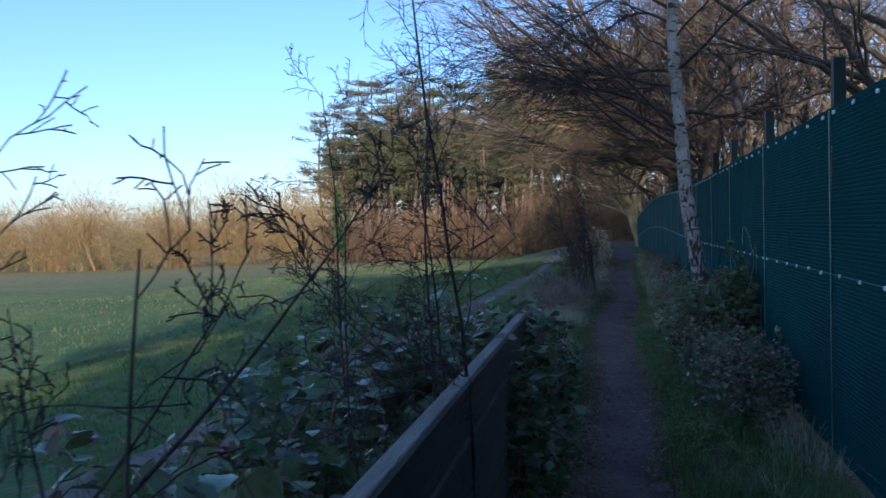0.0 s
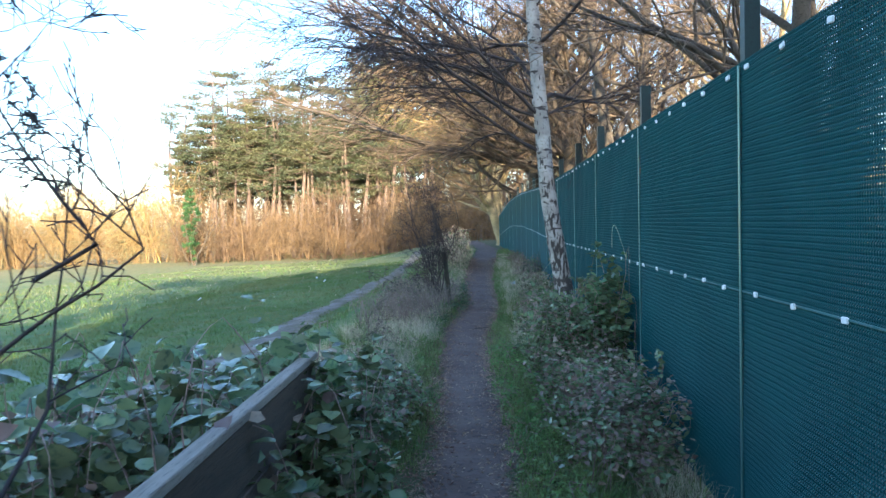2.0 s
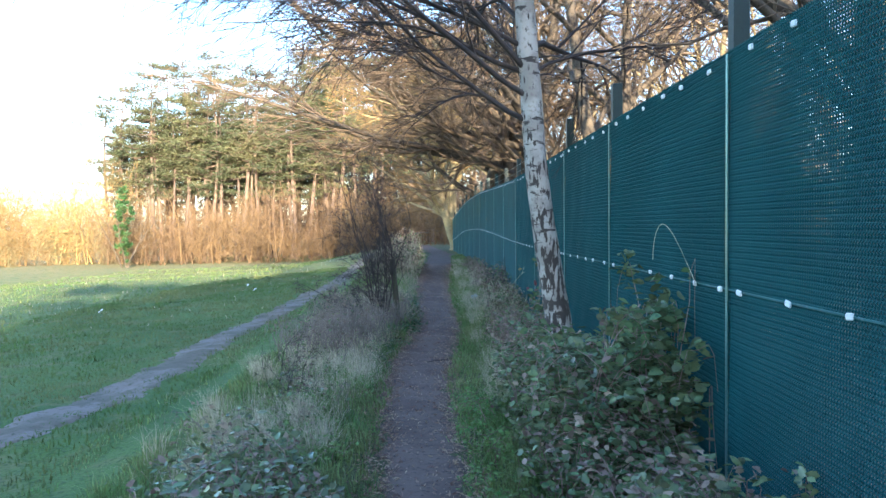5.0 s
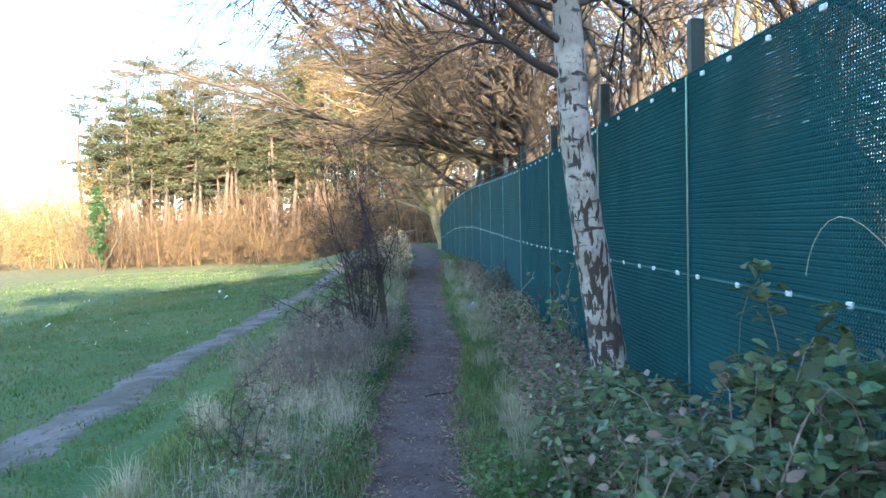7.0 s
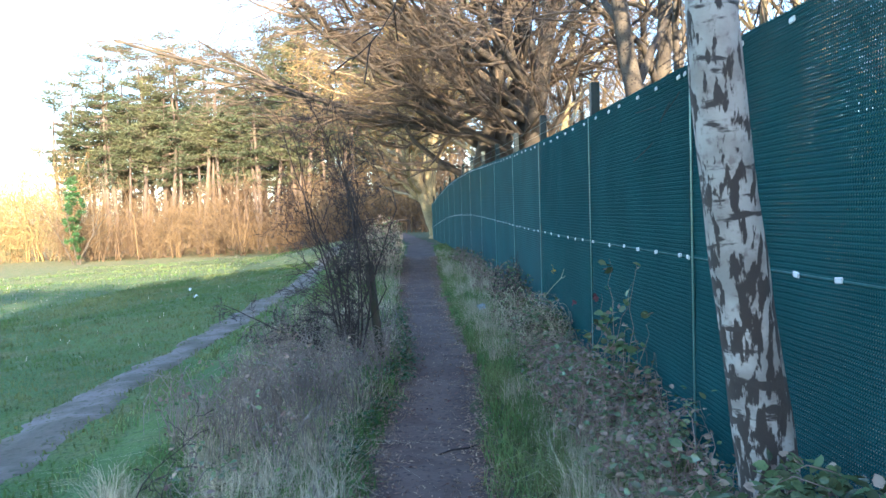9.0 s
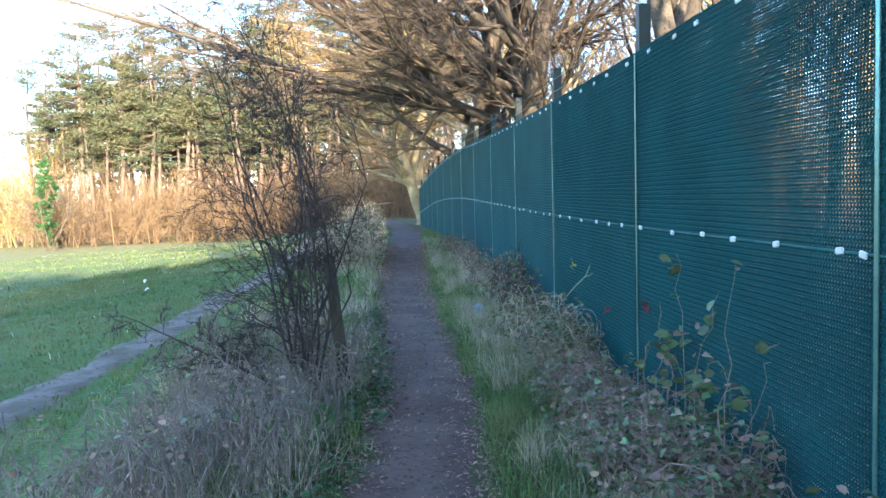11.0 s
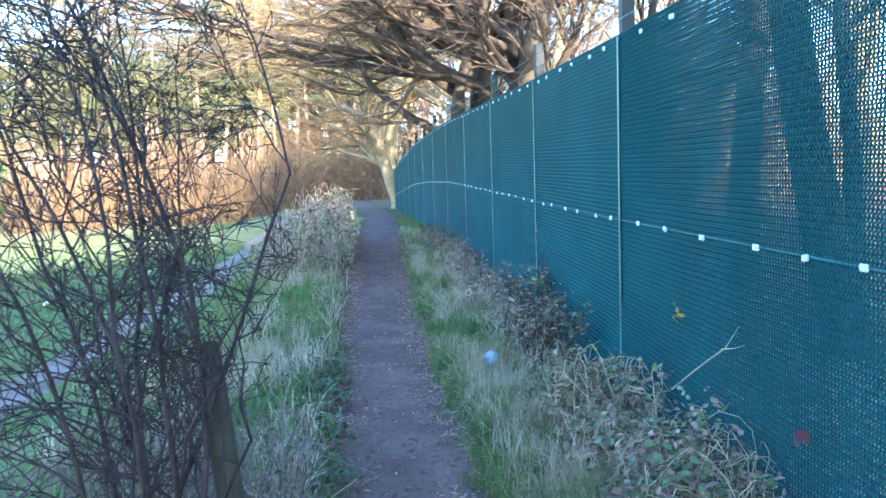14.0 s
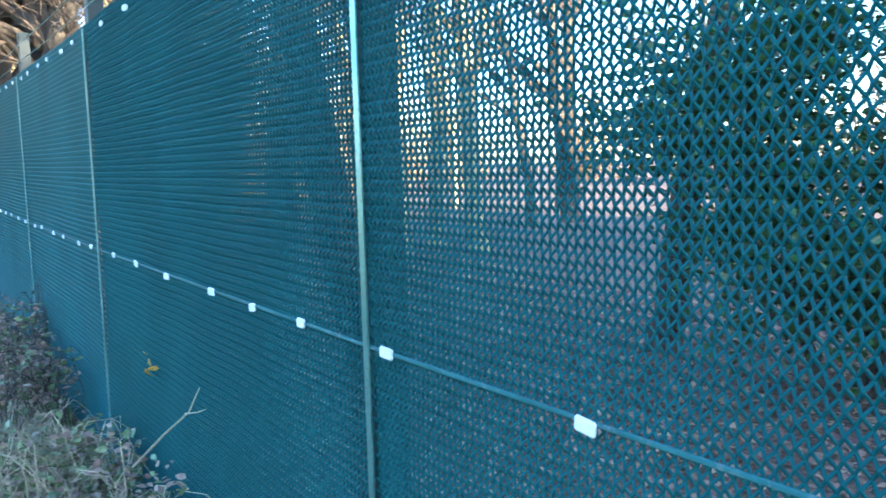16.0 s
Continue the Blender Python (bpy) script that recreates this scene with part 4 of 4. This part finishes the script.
bramble("bramble_patch", [(x, y, 0.3, h) for x, y, h in run(1.3, 0.1, 22.3, 24.3, 0.3, 0.6, 1.0)], 230, 0.055, BRAMBLE, 22, "dark withered bramble mound climbing the foot of the net", 12, dead=0.65, cane=DARK_TWIG)
bramble("bramble_patch", [(x, y, 0.32, h) for x, y, h in run(1.2, 0.1, 25, 36, 0.6, 0.35, 0.7)], 150, 0.06, BRAMBLE, 7, "withered brambles along the foot of the fence", 10, dead=0.6)
bramble("bramble_mound", [(x, y + rng.uniform(-0.2, 0.2), 0.36, 1.75 - 1.0 * ((-0.95 - x) / 1.1) ** 1.4 - 0.10 * abs(y - 32)) for y in np.arange(29, 35.6, 0.5) for x in (-0.98, -1.3, -1.65, -1.95)], 130, 0.075, BRAMBLE, 8, "arched hump of withered brambles beside the path", 10, dead=0.75, cane=STRAW)
bramble("dry_tangle", [(x, y, 0.38, h) for x, y, h in run(-1.4, 0.6, 15.4, 20.2, 0.17, 0.45, 0.95)], 60, 0.045, BRAMBLE, 17, "tangle of dead stalks round the hawthorn", 26, dead=0.6, cane=DEAD_STALK)
bramble("dry_tangle", [(x, y, 0.3, h) for x, y, h in run(-1.6, 0.5, 10.0, 15.4, 0.5, 0.25, 0.5)], 80, 0.05, BRAMBLE, 18, "thin tangle of dead stalks in the verge", 5, dead=0.4, cane=DEAD_STALK)
bramble("bramble_patch", [(x, y, 0.24, h) for x, y, h in run(-0.78, 0.1, 4.4, 6.2, 0.16, 1.25, 1.5)], 190, 0.085, BRAMBLE, 19, "bramble sprays hanging over the end of the timber rail", 4, dead=0.08)
bramble("ground_ivy", [(float(path_mid(y) - path_half(y)) - rng.uniform(0.0, 0.3), y, 0.17, 0.14) for y in np.arange(15.5, 24, 0.22)], 66, 0.045, IVY, 9, "low green weeds at the path's edge", 2)
bramble("weed_patch", [(float(path_mid(y) + path_half(y)) + rng.uniform(0.1, 0.42), y, 0.2, rng.uniform(0.14, 0.26)) for y in np.arange(6, 13.5, 0.16)], 100, 0.034, WEED, 23, "fresh green low weeds at the path's edge", 2)
bramble("weed_patch", [(x, y, 0.2, h) for x, y, h in run(-1.25, 0.35, 10, 16, 0.14, 0.1, 0.22)], 90, 0.034, WEED, 24, "fresh green low weeds on the verge", 2)


def scatter(n, x0, x1, y0, y1, rng, near=None):
    x, y = rng.uniform(x0, x1, n), y0 + (y1 - y0) * rng.uniform(0, 1, n) ** (near or 1)
    return x, y


def grass(name, areas, mat, seed, label, lean=0.35):
    """Blades over areas (count, x0, x1, y0, y1, height, width, patchiness)."""
    rng = np.random.RandomState(seed)
    s = Soup()
    for n, x0, x1, y0, y1, h, w, patch in areas:
        x, y = scatter(n, x0, x1, y0, y1, rng, 1.25)
        keep = (waves(x, y, 1.3, seed + 9) > patch) & (np.abs(x - path_mid(y)) > path_half(y) - 0.02 + 0.16 * waves(x, y, 0.55, 8) + 0.10 * waves(x, y, 0.2, 18))
        keep &= np.abs(x - track_mid(y)) > 0.22 + 0.3 * waves(x, y, 0.6, 28) + 0.15 * waves(x, y, 0.25, 29)
        x, y = x[keep], y[keep]
        hh = h * rng.uniform(0.45, 1.25, len(x)) * (1 + 0.5 * waves(x, y, 0.9, seed))
        blades(s, on_ground(x, y, -0.01), hh, w * (1 + (y / 25)), rng, lean)
    return tagged(part(name, s, mat), label, "grass", kind="stuff")


grass("verge_grass", [(34000, 0.05, 1.0, 1, 28, 0.13, 0.006, -0.15), (9000, 0.05, 1.0, 1, 28, 0.07, 0.006, -0.9), (22000, 0.30, 1.5, 1, 45, 0.14, 0.007, -0.6), (30000, -2.3, -0.46, 5, 28, 0.13, 0.006, -0.4),
                      (14000, -2.4, -0.55, 8, 48, 0.17, 0.008, -0.1), (12000, -0.85, -0.34, 2, 34, 0.09, 0.006, -0.2), (6000, -2.55, -2.3, 3, 45, 0.07, 0.006, -0.3), (5000, -3.2, -2.9, 3, 45, 0.07, 0.006, -0.3)], GRASS, 51, "green grass tufts along the footpath", 0.7)
grass("field_grass", [(60000, -10, -3.0, 6, 40, 0.065, 0.008, -0.6), (20000, -24, -7, 8, 70, 0.10, 0.014, -0.5), (7000, -2.45, -1.6, 3, 40, 0.09, 0.007, -0.4)], FIELD_GRASS, 52, "short green grass over the field", 0.6)
grass("dry_grass", [(5000, -2.0, -0.6, 10, 24, 0.30, 0.003, 0.2), (9000, -1.7, -0.6, 19, 45, 0.26, 0.005, 0.05), (8500, 0.5, 1.5, 13.5, 40, 0.22, 0.0038, 0.0),
                    (3500, 0.9, 1.5, 2.5, 8, 0.26, 0.003, 0.0), (2500, -24, -4, 22, 75, 0.10, 0.007, 0.1), (5000, 0.45, 1.45, 15, 30, 0.20, 0.003, 0.15), (900, -1.9, -0.9, 11, 13, 0.24, 0.003, -0.5), (4200, -1.95, -0.8, 14.3, 19.8, 0.30, 0.003, 0.0), (1000, -1.8, -0.75, 9.5, 15, 0.24, 0.003, 0.2), (4500, 0.45, 1.3, 19, 27, 0.2, 0.003, -0.3)], STRAW, 53, "pale dry grass and dead stalks beside the path", 1.1)



def tussocks(name, spots, count, length, mat, seed, label):
    """Bent blades springing from single roots."""
    rng = np.random.RandomState(seed)
    s = Soup()
    for x, y in spots:
        n = int(count * rng.uniform(0.6, 1.3))
        px, py = x + rng.normal(0, 0.05, n), y + rng.normal(0, 0.05, n)
        blades(s, on_ground(px, py, -0.01), length * rng.uniform(0.4, 1.25, n), 0.0042, rng, 0.85)
    return tagged(part(name, s, mat), label, "grass", kind="stuff")


rng = np.random.RandomState(58)
tussocks("straw_tussock", [(rng.uniform(-2.3, -0.95), rng.uniform(10.5, 24)) for _ in range(70)] + [(rng.uniform(0.5, 1.4), rng.uniform(13, 32)) for _ in range(95)], 90, 0.34, STRAW, 54, "pale dry grass tussocks on the verge")
tussocks("green_tussock", [(rng.uniform(-2.4, -0.8), rng.uniform(10, 32)) for _ in range(190)] + [(rng.uniform(0.38, 1.0), rng.uniform(6, 32)) for _ in range(230)], 80, 0.24, GRASS, 55, "green grass tussocks on the verge")

rng = np.random.RandomState(61)
s = Soup()
x = np.concatenate([rng.normal(-0.95, 0.26, 14000), rng.normal(0.92, 0.24, 11000), rng.uniform(-1, 1, 4500)])
y = 1.5 + 36 * rng.uniform(0, 1, len(x)) ** 1.2
x = x * path_half(y) + path_mid(y)
sprigs(s, on_ground(x, y, 0.028), rng.uniform(0.018, 0.056, len(x)), rng)
tagged(part("leaf_litter", s, PALE_LEAF), "dead pale brown leaves scattered along the footpath", "leaves", kind="stuff")
s = Soup()
x, y = rng.uniform(1.7, 9, 22000), rng.uniform(14, 30, 22000)
leaves(s, on_ground(x, y, 0.03), rng.uniform(0.05, 0.10, len(x)), rng, 0.4)
tagged(part("woodland_litter", s, PALE_LEAF), "fallen brown leaves on the woodland floor", "leaves", kind="stuff")


# ---- timber rail, posts, small things ----
rail = empty_thing("timber_rail", (-0.665, 0, 0), "low weathered timber board fence beside the path", "fence")
rail.rotation_euler = (0, 0, radians(1.36))
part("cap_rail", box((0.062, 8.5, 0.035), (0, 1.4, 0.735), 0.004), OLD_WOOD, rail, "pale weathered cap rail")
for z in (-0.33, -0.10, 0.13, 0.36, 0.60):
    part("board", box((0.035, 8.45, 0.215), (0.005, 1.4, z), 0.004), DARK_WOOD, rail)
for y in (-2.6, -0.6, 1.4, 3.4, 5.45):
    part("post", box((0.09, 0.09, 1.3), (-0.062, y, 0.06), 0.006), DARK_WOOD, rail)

old = empty_thing("old_fence_post", (-0.82, 18.85, gz(-0.82, 18.85)), "leaning mossy old wooden post in the hawthorn", "post")
s = Soup()
tube(s, [(0.12, 0.0, -0.15), (0.06, 0, 0.5), (0, 0, 1.14), (0, 0, 1.15)], [0.055, 0.052, 0.046, 0.001], 9)
part("post", s, MOSS_WOOD, old)

tagged(part("fallen_plank", box((0.11, 1.6, 0.035), (0, 0, 0), 0.005), OLD_WOOD), "weathered plank lying in the verge grass", "plank").matrix_basis = pose(-0.98, 15.2, gz(-0.98, 15.2) + 0.08, 1.0, 8, -1)

for x, y, a in ((-8.6, 25.5, 0.2), (-6.4, 32, 1.0), (-5.6, 29.5, 0.5)):
    bm = bmesh.new()
    bmesh.ops.create_grid(bm, x_segments=4, y_segments=3, size=0.05)
    for v in bm.verts:
        v.co.z = 0.03 * math.sin(v.co.x * 40 + a) + 0.02 * math.cos(v.co.y * 50)
    ob = tagged(part("litter_paper", bm, PAPER), "crumpled white scrap of litter on the grass", "litter")
    ob.matrix_basis = pose(x, y, gz(x, y) + 0.05, 0, 0, a * 60)

s = Soup()
tube(s, [(-0.16, 0, 0), (-0.05, 0.03, 0.012), (0.08, 0.02, 0.01), (0.2, 0.05, 0.02)], [0.006, 0.008, 0.007, 0.003], 5)
tagged(part("fallen_twig", s, DARK_TWIG), "dark fallen twig lying on the footpath", "twig").matrix_basis = pose(-0.03, 15.75, gz(-0.03, 15.75) + 0.025, 0, 0, 20)

# dark tube added to stand for the leaf-dark top of the hump
s = Soup()
t = np.linspace(0, 1, 14)
tube(s, np.stack([-1.9 + 1.5 * t, 30.5 + 4 * t, 0.15 + 0.95 * np.sin(t * 1.75) ** 0.8 + 0 * t], -1), 0.075 - 0.045 * t, 7)
tagged(part("hump_dark_crest", s, DARK_TWIG), "dark arched leafy crest of the bramble hump", "branch")

s = Soup()
t = np.linspace(0, 1, 12)
tube(s, np.stack([1.50 - 0.03 * np.sin(t * 3), 10.72 - 0.95 * t ** 1.3, 1.08 + 0.30 * np.sin(t * 3.1) - 0.1 * t], -1), 0.0026 - 0.001 * t, 5)
tagged(part("bramble_cane", s, STRAW), "pale bare bramble cane arching against the net", "cane")

YELLOW_LEAF = material("yellow_leaf", (0.55, 0.36, 0.05), (0.42, 0.25, 0.05), 20, 90, None, 0.6, 0.0, 0.0, 0.3)
RED_LEAF = material("red_leaf", (0.15, 0.045, 0.055), (0.11, 0.04, 0.04), 20, 90, None, 0.6, 0.0, 0.0, 0.3)
for name, mat, label, y, z, seed in (("autumn_leaf", YELLOW_LEAF, "yellow autumn leaf spray hanging on the net", 20.38, 0.52, 2), ("autumn_leaf", RED_LEAF, "dark red autumn leaf caught on the net", 19.0, 0.22, 3), ("autumn_leaf", RED_LEAF, "small dark red leaf caught on the net", 17.9, 0.42, 4)):
    r2 = np.random.RandomState(seed)
    s = Soup()
    leaves(s, r2.normal(0, 0.022, (5, 3)) * np.array((0.3, 1, 1)), r2.uniform(0.05, 0.08, 5), r2, 1.2)
    ob = tagged(part(name, s, mat), label, "leaf")
    ob.location = (FX - 0.05, y, z)

s = Soup()
tube(s, [(1.32, 19.9, 0.20), (1.42, 19.75, 0.36), (1.50, 19.66, 0.46), (1.52, 19.56, 0.58)], [0.005, 0.0045, 0.004, 0.002], 5)
tube(s, [(1.49, 19.68, 0.45), (1.52, 19.60, 0.47), (1.53, 19.52, 0.50)], [0.0035, 0.003, 0.0015], 5)
tagged(part("forked_twig", s, STRAW), "pale forked dead twig sticking out of the bramble heap", "twig")
SCRAP = material("blue_scrap", (0.35, 0.48, 0.62), (0.28, 0.40, 0.55), 12, 60, None, 0.5, 0.0)
bm = bmesh.new()
bmesh.ops.create_grid(bm, x_segments=5, y_segments=4, size=0.07)
for v in bm.verts:
    v.co.z = 0.035 * math.sin(v.co.x * 45) + 0.025 * math.cos(v.co.y * 60)
ob = tagged(part("plastic_scrap", bm, SCRAP), "pale blue scrap of plastic in the verge grass", "litter")
ob.matrix_basis = pose(0.757, 22.65, gz(0.757, 22.65) + 0.16, 30, 10, 20)

# ---- the plan in metres ----
for ob in list(scene.objects):
    if ob.parent is None and ob.type in ("MESH", "EMPTY"):
        ob.matrix_basis = Matrix.Scale(UNIT, 4) @ ob.matrix_basis
